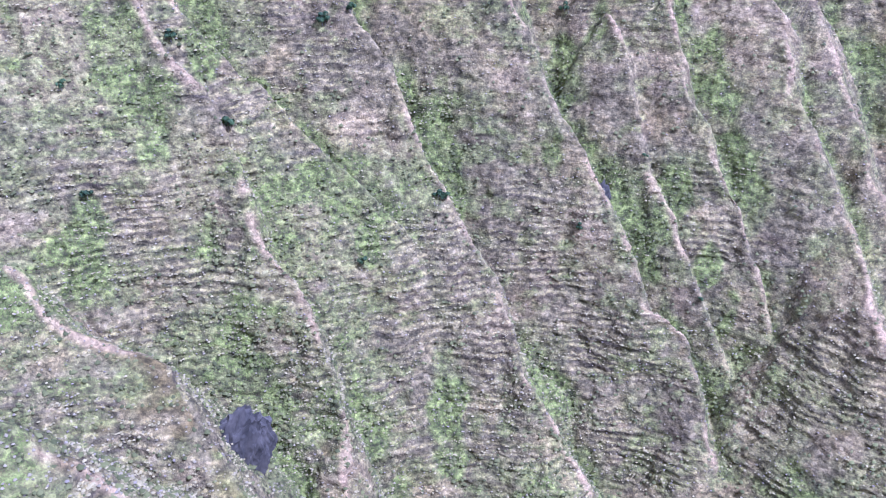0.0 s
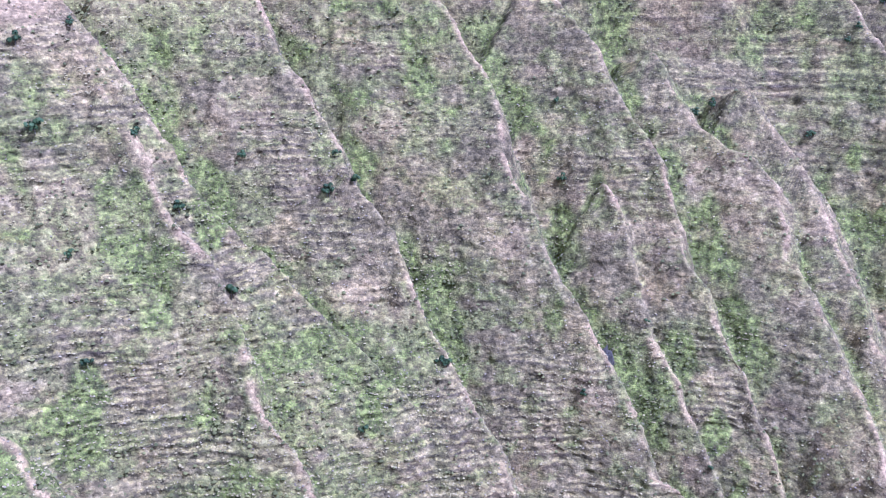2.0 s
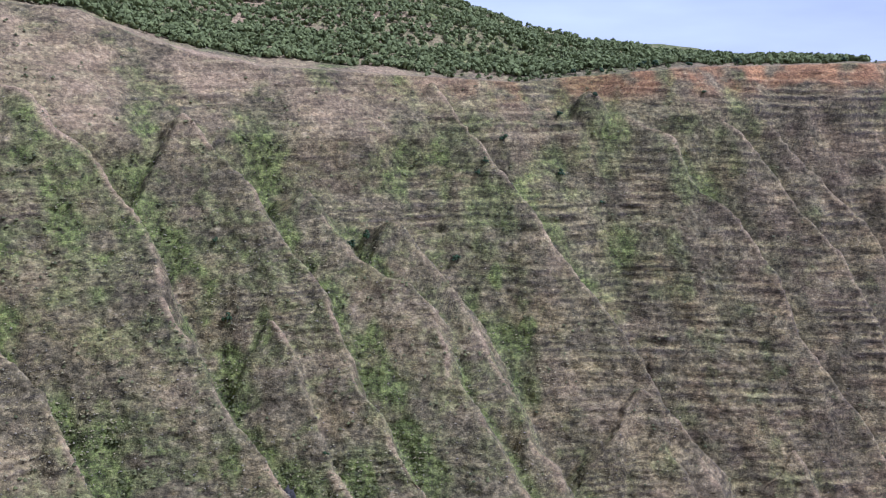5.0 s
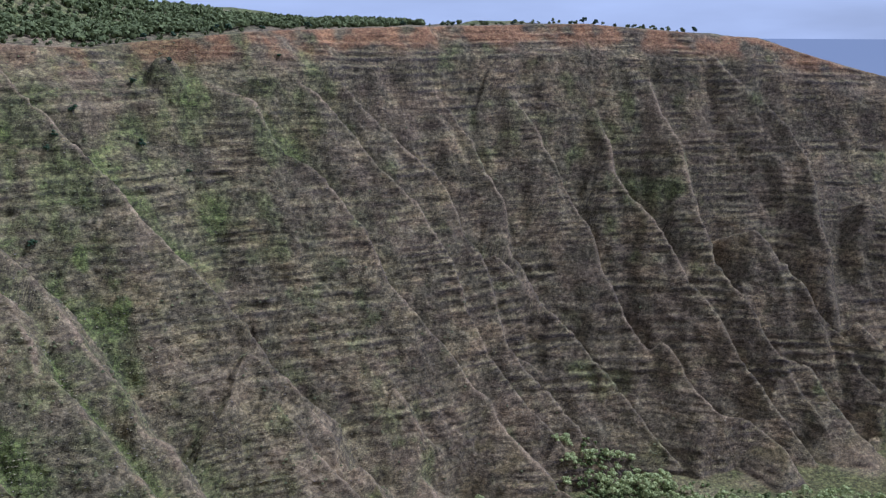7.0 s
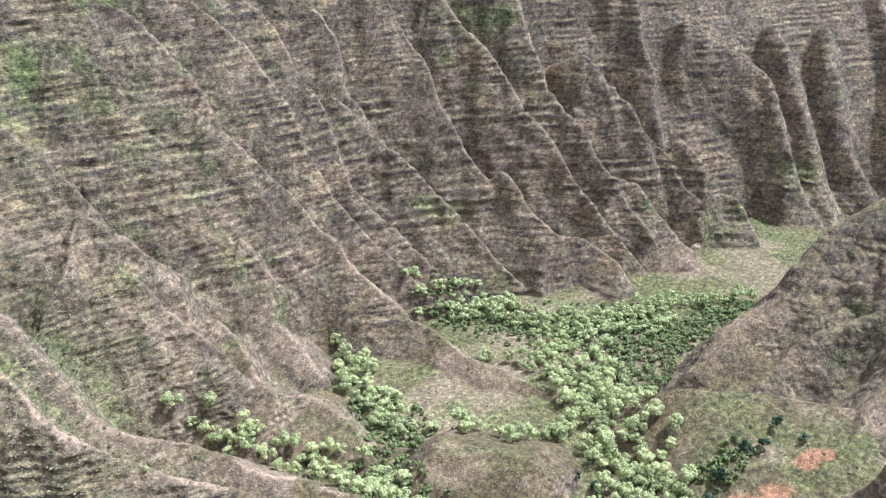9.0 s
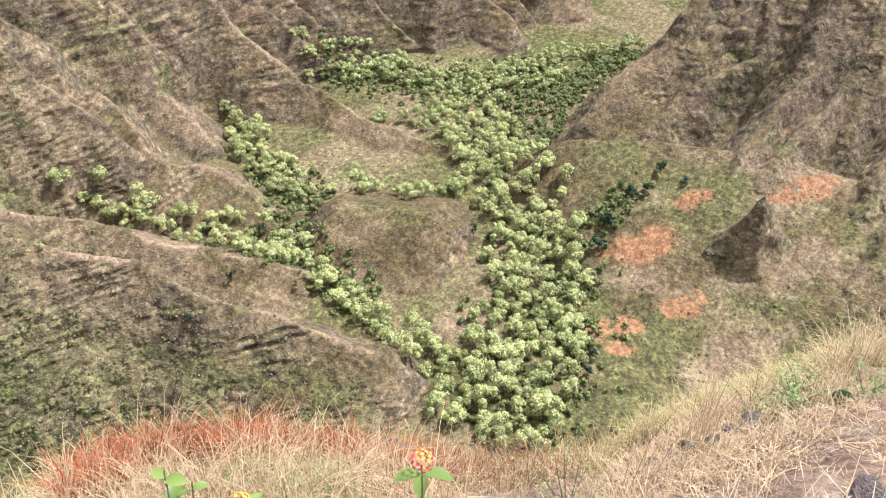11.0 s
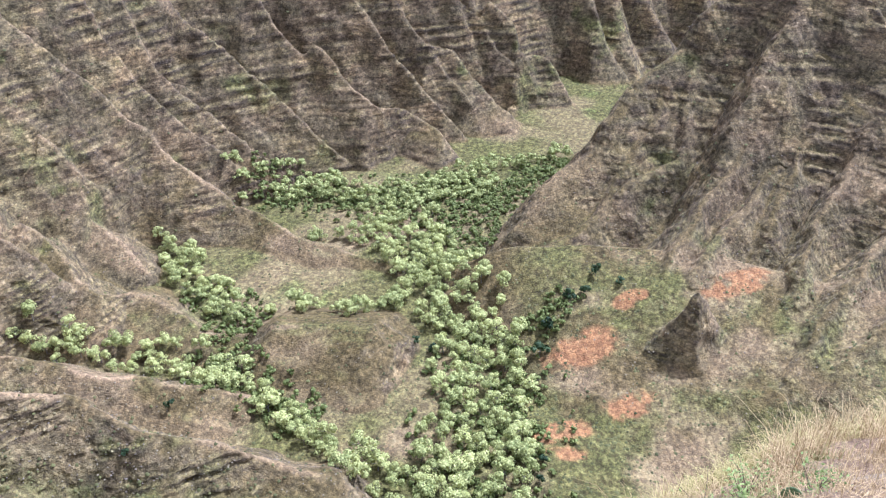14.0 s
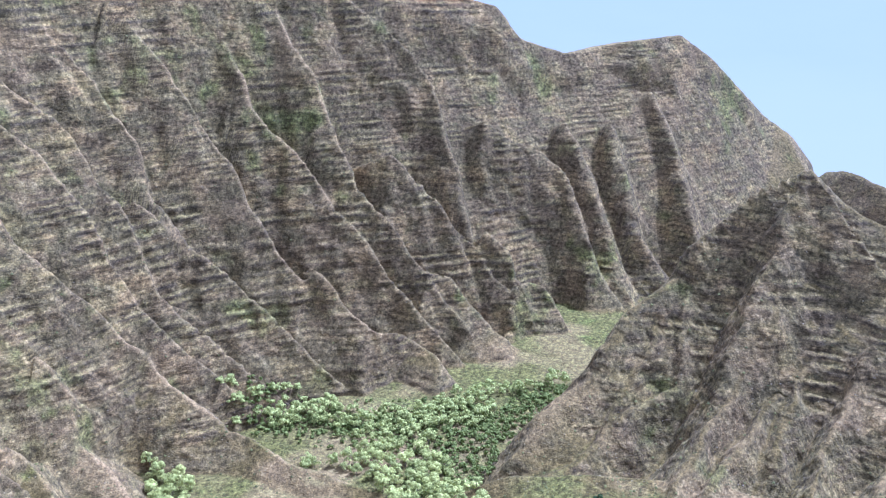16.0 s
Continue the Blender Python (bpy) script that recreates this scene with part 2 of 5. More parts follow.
def land(x, y):
    """Height of the land, how near a crest it is, and whether it is plateau."""
    r = np.hypot(x, y)
    az = np.degrees(np.arctan2(x, y))
    wob = fbm(x, y, 0 * x, 60.0, 3, 3)
    rim_r = np.interp(az, RIM_AZ, RIM_R) + 10 * wob
    rim_z = np.interp(az, RIM_AZ, RIM_Z)
    back = r - rim_r
    foot = np.interp(az, FOOT_AZ, FOOT_R)
    gully = np.interp(az, [-60, 0, 30, 58, 70, 110], [64, 66, 80, 90, 66, 46])
    brow = np.interp(az, [-60, 0, 8, 30, 45, 110], [62, 54, 34, 30, 22, 18])
    wall = rim_z + 1.15 * np.maximum(back, -brow) + np.interp(az, [22, 38], [4.5, 2.8]) * np.minimum(back + brow, 0)
    inset = np.interp(az, [-60, 30, 50, 66, 110], [8, 8, 22, 12, 8])
    wall = np.maximum(wall, np.clip(rim_z, 120, np.where(az < 12, 292, 330)) * (r - foot - gully + 8 * wob) / (rim_r + inset - foot - gully))
    wall = np.minimum(wall, rim_z)
    hill = np.clip(back - 15, 0, 400)
    lift = np.interp(az, [-60, -10, 7, 18, 24, 26.8, 31.3, 35, 39, 45, 64, 70, 120], [0.10, 0.10, 0.19, 0.22, 0.17, 0.13, 0.072, 0.042, 0.02, 0.0, -0.05, -1.0, -1.2])
    top = rim_z + 0.05 * np.clip(back, 0, 60) * smooth(-az, -70, -60) + lift * hill + (3.5 * fbm(x, y, 0 * x, 45.0, 3, 9) + 10 * vnoise(x, y, 0 * x, 140.0, 4) * smooth(back, 60, 200)) * smooth(back, 0, 60)
    z = np.where(back > 0, top, wall)
    crest = np.full(x.shape, 99.0)
    floor = 1.5 + 2.0 * fbm(x, y, 0 * x, 50.0, 3, 5) + 0.05 * np.clip(200 - r, -500, 0) * smooth(az, 78, 100) - 0.4 * np.clip(r - 950, 0, 2000)
    own = 297.0 - 1.42 * r
    z = np.maximum(z, np.maximum(floor, own))
    warp_x, warp_y = 3.0 * fbm(x, y, 0 * x, 18.0, 3, 40), 3.0 * fbm(x, y, 0 * x, 18.0, 3, 80)
    for fall, lee, width, pts in RIDGES:
        lo, hi = pts.min(0), pts.max(0)
        reach = (hi[2] + 20) / (0.38 * min(fall, lee)) + 15
        box = (x > lo[0] - reach) & (x < hi[0] + reach) & (y > lo[1] - reach) & (y < hi[1] + reach)
        if not box.any():
            continue
        bx, by = x[box], y[box]
        wx, wy = bx + warp_x[box], by + warp_y[box]
        axis = pts[-1, :2] - pts[0, :2]
        axis /= np.hypot(*axis)
        along = np.maximum.accumulate(pts[:, :2] @ axis + np.arange(len(pts)) * 1e-3)
        across = pts[:, 1] * axis[0] - pts[:, 0] * axis[1]
        s, c = wx * axis[0] + wy * axis[1], wy * axis[0] - wx * axis[1]
        zc = np.interp(s, along, pts[:, 2])
        off = c - np.interp(s, along, across)
        bn = np.abs(off)
        past = np.maximum(np.maximum((0.25 if pts[0, 2] > 125 and pts[0, 1] > 100 else 1.0) * (along[0] - s), 0.65 * (s - along[-1])), 0)
        k = np.where(off < 0, fall, lee) * (0.42 + 0.58 * smooth(zc, 5, 65))
        bz = zc - k * (np.sqrt(bn * bn + width * width) - width) - 1.6 * past
        bn = bn + past
        up = bz > z[box]
        zz, cc = z[box], crest[box]
        zz[up], cc[up] = bz[up], bn[up]
        z[box], crest[box] = zz, cc
    # grassy bench under the near massif
    shelf = 0.27 * (r - 322) + 2.0 * wob - 1.5 * np.maximum(r - 452, 0) - 1.2 * np.maximum(79 - az, 0) * 2 + 3 * vnoise(x, y, 0 * x, 30.0, 12)
    shelf = np.where(az > 70, shelf, -99)
    on = shelf > z
    z, crest = np.where(on, shelf, z), np.where(on, 99.0, crest)
    return z, crest, smooth(back, -6, 6)


# ---------------------------------------------------------------- materials
def material(name):
    m = bpy.data.materials.new(name)
    m.use_nodes = True
    nt = m.node_tree
    return m, nt, nt.nodes["Principled BSDF"]


class Net:
    """Short hand for wiring a node tree."""

    def __init__(self, nt):
        self.nt = nt

    def node(self, kind, **sockets):
        n = self.nt.nodes.new(kind)
        return n

    def link(self, a, b):
        self.nt.links.new(a, b)

    def noise(self, vec, scale, detail=4.0, rough=0.6):
        n = self.nt.nodes.new("ShaderNodeTexNoise")
        n.inputs["Scale"].default_value, n.inputs["Detail"].default_value, n.inputs["Roughness"].default_value = scale, detail, rough
        if vec is not None:
            self.link(vec, n.inputs["Vector"])
        return n.outputs["Fac"]

    def ramp(self, fac, *stops):
        n = self.nt.nodes.new("ShaderNodeValToRGB")
        el = n.color_ramp.elements
        while len(el) < len(stops):
            el.new(0.5)
        for s, (p, c) in zip(el, stops):
            s.position = p
            s.color = (*c, 1) if len(c) == 3 else c
        self.link(fac, n.inputs[0])
        return n.outputs[0]

    def step(self, fac, lo, hi):
        n = self.nt.nodes.new("ShaderNodeMapRange")
        n.interpolation_type = "SMOOTHSTEP"
        n.inputs[1].default_value, n.inputs[2].default_value = lo, hi
        self.link(fac, n.inputs[0])
        return n.outputs[0]

    def mix(self, fac, a, b, blend="MIX"):
        n = self.nt.nodes.new("ShaderNodeMix")
        n.data_type, n.blend_type = "RGBA", blend
        for s, v in ((n.inputs[0], fac), (n.inputs[6], a), (n.inputs[7], b)):
            if isinstance(v, bpy.types.NodeSocket):
                self.link(v, s)
            elif isinstance(v, (int, float)):
                s.default_value = v
            else:
                s.default_value = (*v, 1)
        return n.outputs[2]

    def math(self, op, a, b=0.0):
        n = self.nt.nodes.new("ShaderNodeMath")
        n.operation = op
        for s, v in ((n.inputs[0], a), (n.inputs[1], b)):
            if isinstance(v, bpy.types.NodeSocket):
                self.link(v, s)
            else:
                s.default_value = v
        return n.outputs[0]

    def attr(self, name):
        n = self.nt.nodes.new("ShaderNodeAttribute")
        n.attribute_name = name
        return n.outputs["Fac"]

    def position(self, stretch=(1, 1, 1)):
        g = self.nt.nodes.new("ShaderNodeNewGeometry")
        m = self.nt.nodes.new("ShaderNodeMapping")
        m.inputs["Scale"].default_value = stretch
        self.link(g.outputs["Position"], m.inputs[0])
        return m.outputs[0]

    def bump(self, height, strength, distance, into):
        n = self.nt.nodes.new("ShaderNodeBump")
        n.inputs["Strength"].default_value, n.inputs["Distance"].default_value = strength, distance
        self.link(height, n.inputs["Height"])
        self.link(n.outputs[0], into.inputs["Normal"])


def land_material():
    m, nt, bsdf = material("cliff_land")
    n = Net(nt)
    pos = n.position()
    grain, fleck = n.noise(pos, 0.3, 6, 0.66), n.noise(pos, 2.2, 3, 0.6)
    bands = n.noise(n.position((0.22, 0.22, 0.5)), 1.0, 4, 0.55)
    blocks = n.noise(n.position((0.75, 0.75, 1.1)), 1.0, 3, 0.6)
    broad = n.noise(pos, 0.035, 4, 0.6)
    rock = n.ramp(n.math("ADD", n.math("MULTIPLY", bands, 0.5), n.math("MULTIPLY", grain, 0.5)), (0.38, (0.042, 0.031, 0.019)), (0.46, (0.092, 0.067, 0.038)), (0.54, (0.148, 0.108, 0.061)), (0.64, (0.238, 0.178, 0.103)))
    scrub = n.ramp(n.math("ADD", n.math("MULTIPLY", grain, 0.75), n.math("MULTIPLY", bands, 0.25)), (0.36, (0.040, 0.034, 0.020)), (0.46, (0.096, 0.077, 0.040)), (0.55, (0.160, 0.127, 0.066)), (0.68, (0.27, 0.212, 0.122)))
    green = n.ramp(grain, (0.36, (0.030, 0.040, 0.011)), (0.5, (0.092, 0.108, 0.026)), (0.66, (0.20, 0.215, 0.058)))
    tan = n.ramp(grain, (0.3, (0.15, 0.104, 0.060)), (0.55, (0.27, 0.188, 0.104)), (0.75, (0.37, 0.28, 0.165)))
    soil = n.ramp(grain, (0.3, (0.17, 0.078, 0.034)), (0.6, (0.30, 0.155, 0.066)), (0.8, (0.36, 0.23, 0.12)))
    col = n.mix(n.attr("veg"), rock, scrub)
    col = n.mix(1.0, col, n.ramp(broad, (0.34, (0.66, 0.64, 0.66)), (0.5, (1.0, 1.0, 1.0)), (0.66, (1.42, 1.36, 1.20))), "MULTIPLY")
    col = n.mix(n.math("MULTIPLY", n.attr("meadow"), 0.85), col, n.ramp(n.math("ADD", n.math("MULTIPLY", grain, 0.7), n.math("MULTIPLY", n.noise(pos, 0.06, 4, 0.6), 0.3)), (0.36, (0.036, 0.027, 0.010)), (0.5, (0.084, 0.061, 0.022)), (0.66, (0.155, 0.110, 0.043))))
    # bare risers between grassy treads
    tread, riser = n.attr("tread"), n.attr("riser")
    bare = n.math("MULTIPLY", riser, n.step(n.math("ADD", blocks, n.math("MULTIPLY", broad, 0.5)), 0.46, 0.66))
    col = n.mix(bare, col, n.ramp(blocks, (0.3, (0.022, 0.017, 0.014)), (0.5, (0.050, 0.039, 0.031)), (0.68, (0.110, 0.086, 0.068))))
    col = n.mix(n.math("MULTIPLY", tread, n.step(n.math("ADD", blocks, n.math("MULTIPLY", broad, -0.4)), 0.2, 0.38)), col, n.ramp(grain, (0.36, (0.125, 0.100, 0.038)), (0.52, (0.23, 0.184, 0.072)), (0.66, (0.36, 0.285, 0.125))))
    col = n.mix(n.math("MULTIPLY", n.attr("green"), n.step(n.math("ADD", fleck, n.math("MULTIPLY", grain, 0.6)), 0.56, 0.86)), col, green)
    col = n.mix(n.attr("tan"), col, tan)
    col = n.mix(n.attr("soil"), col, soil)
    # beds of the far walls, too thin for ledges of their own
    thin = n.noise(n.position((0.045, 0.045, 0.36)), 1.0, 4, 0.6)
    seam = n.ramp(thin, (0.36, (0.50, 0.48, 0.48)), (0.46, (0.88, 0.87, 0.87)), (0.54, (1.06, 1.06, 1.05)), (0.66, (1.42, 1.38, 1.30)))
    col = n.mix(n.math("MULTIPLY", n.math("MULTIPLY", n.attr("steep"), n.math("ADD", n.math("MULTIPLY", n.attr("far"), 0.7), 0.25)), n.step(broad, 0.34, 0.54)), col, n.mix(1.0, col, seam, "MULTIPLY"))
    vor = nt.nodes.new("ShaderNodeTexVoronoi")
    vor.inputs["Scale"].default_value = 0.85
    n.link(n.position((1, 1, 1.5)), vor.inputs["Vector"])
    tuft = nt.nodes.new("ShaderNodeSeparateColor")
    n.link(vor.outputs["Color"], tuft.inputs[0])
    col = n.mix(1.0, col, n.ramp(tuft.outputs[0], (0.05, (0.70, 0.70, 0.70)), (0.55, (1.0, 1.0, 1.0)), (0.95, (1.34, 1.31, 1.24))), "MULTIPLY")
    col = n.mix(1.0, col, n.mix(n.step(fleck, 0.36, 0.66), (0.86, 0.86, 0.86), (1.14, 1.13, 1.12)), "MULTIPLY")
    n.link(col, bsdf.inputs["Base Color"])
    bsdf.inputs["Roughness"].default_value = 0.95
    bsdf.inputs["Specular IOR Level"].default_value = 0.15
    h = n.math("ADD", n.math("ADD", n.math("MULTIPLY", grain, 1.0), n.math("MULTIPLY", fleck, 0.35)), n.math("ADD", n.math("ADD", n.math("MULTIPLY", bands, 0.35), n.math("MULTIPLY", blocks, 0.6)), n.math("MULTIPLY", vor.outputs["Distance"], -0.25)))
    n.bump(h, 1.0, 0.75, bsdf)
    return m


def plain(name, dark, light, scale, rough=0.9, bump=0.0):
    m, nt, bsdf = material(name)
    n = Net(nt)
    tc = nt.nodes.new("ShaderNodeTexCoord")
    f = n.noise(tc.outputs["Object"], scale, 4, 0.65)
    n.link(n.ramp(f, (0.3, dark), (0.7, light)), bsdf.inputs["Base Color"])
    bsdf.inputs["Roughness"].default_value = rough
    if bump:
        n.bump(f, 0.8, bump, bsdf)
    return m


def leafy(name, dark, light, rough=0.7, see=0.0):
    """Foliage: colour varies from clump to clump and from plant to plant."""
    m, nt, bsdf = material(name)
    n = Net(nt)
    geo = nt.nodes.new("ShaderNodeNewGeometry")
    info = nt.nodes.new("ShaderNodeObjectInfo")
    f = n.math("ADD", n.math("MULTIPLY", geo.outputs["Random Per Island"], 0.65), n.math("MULTIPLY", info.outputs["Random"], 0.35))
    n.link(n.ramp(f, (0.05, dark), (0.95, light)), bsdf.inputs["Base Color"])
    bsdf.inputs["Roughness"].default_value = rough
    bsdf.inputs["Specular IOR Level"].default_value = 0.25
    if see:
        tr = nt.nodes.new("ShaderNodeBsdfTranslucent")
        n.link(n.ramp(f, (0.05, dark), (0.95, light)), tr.inputs[0])
        mx = nt.nodes.new("ShaderNodeMixShader")
        mx.inputs[0].default_value = see
        n.link(bsdf.outputs[0], mx.inputs[1])
        n.link(tr.outputs[0], mx.inputs[2])
        n.link(mx.outputs[0], nt.nodes["Material Output"].inputs[0])
    return m


LAND = land_material()
BARK = plain("bark", (0.06, 0.05, 0.04), (0.2, 0.17, 0.14), 3.0)
KUKUI = leafy("pale_leaf", (0.150, 0.180, 0.048), (0.62, 0.62, 0.225), 0.6, 0.2)
DARKLEAF = leafy("dark_leaf", (0.014, 0.028, 0.010), (0.048, 0.076, 0.024), 0.7, 0.15)


# ---------------------------------------------------------------- the land
def grid_mesh(name, px, py, pz, attrs=None):
    rows, cols = px.shape
    me = bpy.data.meshes.new(name)
    me.vertices.add(rows * cols)
    me.vertices.foreach_set("co", np.stack([px, py, pz], -1).astype(np.float32).ravel())
    i = np.arange(rows * cols).reshape(rows, cols)
    quads = np.stack([i[:-1, :-1], i[:-1, 1:], i[1:, 1:], i[1:, :-1]], -1).reshape(-1, 4)
    me.loops.add(quads.size)
    me.loops.foreach_set("vertex_index", quads.ravel().astype(np.int32))
    me.polygons.add(len(quads))
    me.polygons.foreach_set("loop_start", np.arange(0, quads.size, 4, dtype=np.int32))
    me.update(calc_edges=True)
    for key, val in (attrs or {}).items():
        me.attributes.new(key, "FLOAT", "POINT").data.foreach_set("value", val.astype(np.float32).ravel())
    return me


AZ0, AZ1, STEP_AZ = -35.0, 105.0, 0.135
az = np.radians(np.arange(AZ0, AZ1, STEP_AZ))
# rows lie closer together where the land is steep: spaced along the profile of every fourth column
coarse_r = np.exp(np.linspace(math.log(110.0), math.log(1900.0), 520))
CA, CR = np.meshgrid(az[::4], coarse_r)
cz = land(CR * np.sin(CA), CR * np.cos(CA))[0]
cut = np.interp(np.degrees(CA), RIM_AZ, RIM_R) + 60
rise = np.arctan2(cz - 300.0, CR)
seen = np.maximum(np.diff(np.maximum.accumulate(rise, axis=0), axis=0), 0)
length = seen * np.where(CR[1:] < 210, 0.3, 1.0) * np.where(CR[1:] > cut[1:], 0.3, 1.0) + 0.06 * np.hypot(np.diff(CR, axis=0), np.diff(cz, axis=0)) / CR[1:] + 0.0002
kernel = np.ones(21) / 21
length = np.stack([np.convolve(np.pad(v, 10, mode="edge"), kernel, "valid") for v in length])
length = np.concatenate([0 * length[:1], np.cumsum(length, axis=0)])
ROWS_N = 1000
cols = np.stack([np.interp(np.linspace(0, 1, ROWS_N), length[:, k] / length[-1, k], coarse_r) for k in range(length.shape[1])], 1)
RR = np.stack([np.interp(az, az[::4], v) for v in cols])
RR = np.concatenate([np.repeat(np.linspace(9, 108, 12)[:, None], len(az), 1), RR])
AA = np.repeat(az[None], len(RR), 0)
X, Y = RR * np.sin(AA), RR * np.cos(AA)
Z, CREST, PLATEAU = land(X, Y)


def spread(v, rows, width):
    """Running mean over the grid, to either side."""
    for axis, w in ((0, rows), (1, width)):
        if w:
            pad = [(0, 0), (0, 0)]
            pad[axis] = (w + 1, w)
            c = np.cumsum(np.pad(v, pad, mode="edge"), axis=axis)
            v = (np.take(c, range(2 * w + 1, c.shape[axis]), axis) - np.take(c, range(0, c.shape[axis] - 2 * w - 1), axis)) / (2 * w + 1)
    return v


Z = spread(Z, 1, 1)
HOLLOW = spread(Z, 0, 26) - Z
r_u, r_v = np.gradient(RR, axis=0), np.gradient(RR, axis=1)
gz_r = np.gradient(Z, axis=0) / r_u
gz_a = (np.gradient(Z, axis=1) - gz_r * r_v) / (RR * radians(STEP_AZ))
SLOPE = np.hypot(gz_r, gz_a)
steep = smooth(SLOPE, 0.55, 1.1)
# downhill direction, for the ledges
ca, sa = np.cos(AA), np.sin(AA)
dx = -(gz_r * sa + gz_a * ca) / (SLOPE + 1e-6)
dy = -(gz_r * ca - gz_a * sa) / (SLOPE + 1e-6)


def strata(level, seed, thin, thick):
    """Lava beds of uneven thickness: at each level the bed's thickness, hardness and the share of it that lies below."""
    rg = np.random.default_rng(seed)
    edge = np.cumsum(np.concatenate([[-320.0], rg.uniform(thin**0.5, thick**0.5, int(2200 / (thin + thick))) ** 2]))
    hard = rg.uniform(0.35, 1.15, len(edge))
    i = np.clip(np.searchsorted(edge, level) - 1, 0, len(edge) - 2)
    deep = edge[i + 1] - edge[i]
    return deep, hard[i], (level - edge[i]) / deep


def step_out(share, deep, hard):
    """How far a bed stands out: a sheer riser under a narrow tread."""
    return hard * deep * (np.where(share < 0.82, share / 0.82, (1 - share) / 0.18) - 0.5)


AZD = np.degrees(AA)
bed = Z + 5.0 * vnoise(X, Y, 0 * X, 150.0, 60) + 1.0 * vnoise(X, Y, Z, 30.0, 61)
d1, h1, s1 = strata(bed + 0.5 * fbm(X, Y, Z, 9.0, 2, 62), 3, 3.6, 9.0)
d2, h2, s2 = strata(bed + 0.5 * vnoise(X, Y, Z, 17.0, 68) + 0.55 * fbm(X, Y, Z, 5.0, 2, 58), 4, 1.5, 4.0)
patch = smooth(fbm(X / 1.6, Y / 1.6, Z, 14.0, 3, 63), -0.35, 0.55)
patch2 = smooth(fbm(X / 2.5, Y / 2.5, Z, 10.0, 3, 69), -0.55, 0.35)
far = smooth(RR, 430, 560)
run = 1 / np.clip(SLOPE, 0.9, 4.0)
ledge = fbm(X / 2.2, Y / 2.2, bed, 6.0, 4, 67, 0.65)
rough = fbm(X, Y, Z, 11.0, 4, 64, 0.62)
knob = vnoise(X, Y, Z / 0.7, 3.2, 57) + 0.6 * vnoise(X, Y, Z, 1.7, 56)
push = steep * (run * (step_out(s1, d1, h1) * patch * (0.08 + 0.44 * far) + step_out(s2, d2, h2) * (0.04 + 0.46 * patch2) * (1 - 0.8 * far)) + rough * 0.85 + 0.55 * knob * smooth(-RR, -640, -420))
TREAD = steep * np.maximum(smooth(np.abs(s1 - 0.44), 0.34, 0.46) * patch * (0.2 + 0.5 * far), (0.8 - 0.65 * far) * smooth(np.abs(s2 - 0.44), 0.28, 0.44) * (0.1 + 0.9 * patch2))
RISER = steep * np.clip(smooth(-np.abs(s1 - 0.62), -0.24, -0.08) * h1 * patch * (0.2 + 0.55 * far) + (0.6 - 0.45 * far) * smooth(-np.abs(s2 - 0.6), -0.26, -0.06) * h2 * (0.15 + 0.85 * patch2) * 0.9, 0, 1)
X2, Y2 = X + dx * push, Y + dy * push
Z2 = Z + 0.35 * fbm(X, Y, 0 * X, 5.0, 3, 65) * (1 - steep) + 0.35 * steep * fbm(X, Y, Z, 4.0, 2, 66)
# what grows where
lush = np.interp(AZD, [-60, 10, 28, 45, 60, 112], [0.50, 0.48, 0.30, 0.10, 0.0, -0.05])
g1 = fbm(X, Y, Z, 45.0, 4, 70)
g2 = fbm(X, Y, Z, 14.0, 3, 71)
WET = smooth(HOLLOW, 0.5, 7.0) * smooth(g2 + 0.6 * g1, -0.7, 0.3)
VEG = np.clip(smooth(0.25 * g1 + 0.25 * g2 - 0.9 * ledge * steep + lush + 0.2 - 0.2 * smooth(RR, 450, 800) + 0.25 * WET, -0.45, 0.75) + 0.7 * (1 - steep), 0, 1)
GREEN = smooth(0.6 * g1 - 0.5 * g2 + 0.75 * lush - 0.3, 0.05, 0.6) * 0.6 + 0.5 * smooth(-SLOPE, -0.5, -0.15) * (1 - PLATEAU) * smooth(-Z, -45, -5)
GREEN += 0.85 * WET * smooth(-AZD, -52, -15) + 0.55 * smooth(ledge + 0.5 * g2 + 0.3 * g1, -0.15, 0.6) * smooth(-AZD, -44, -16)
GREEN = np.clip(GREEN + 0.7 * smooth(np.interp(AZD, [26, 36, 50, 64], [365, 325, 290, 265]) - RR, 0, 25) * smooth(AZD, 22, 30) * smooth(-AZD, -66, -60) * smooth(g2, -0.7, 0.3) + 0.8 * smooth(PLATEAU * (RR - np.interp(AZD, RIM_AZ, RIM_R)), 30, 60), 0, 1)
# dry grass on the crests, made stronger to paint in their sunlit edges
TAN = np.interp(AZD, [12, 30], [0.8, 0.5]) * smooth(-CREST, -3.0, -0.5) * smooth(g2 + 0.5 * g1, -0.35, 0.4) * (0.25 + 0.75 * smooth(-AZD, -72, -58)) + 0.35 * smooth(fbm(X, Y, Z, 60.0, 3, 72), 0.2, 0.7) * (1 - steep)
TAN = np.clip(TAN + 0.55 * smooth(Z, 240, 285) * smooth(-AZD, -34, -14) * smooth(fbm(X, Y, Z, 30.0, 3, 73), -0.55, 0.15), 0, 1)
TAN += 0.12 * smooth(AZD, 24, 34) * smooth(-AZD, -76, -66) * smooth(-Z, -150, -40) * smooth(g1 + 0.6 * g2 - 0.35 * ledge, -0.5, 0.5)
TAN = np.clip(TAN + 0.3 * smooth(fbm(X / 2, Y / 2, Z, 16.0, 3, 74), 0.2, 0.8) * (1 - WET), 0, 1)
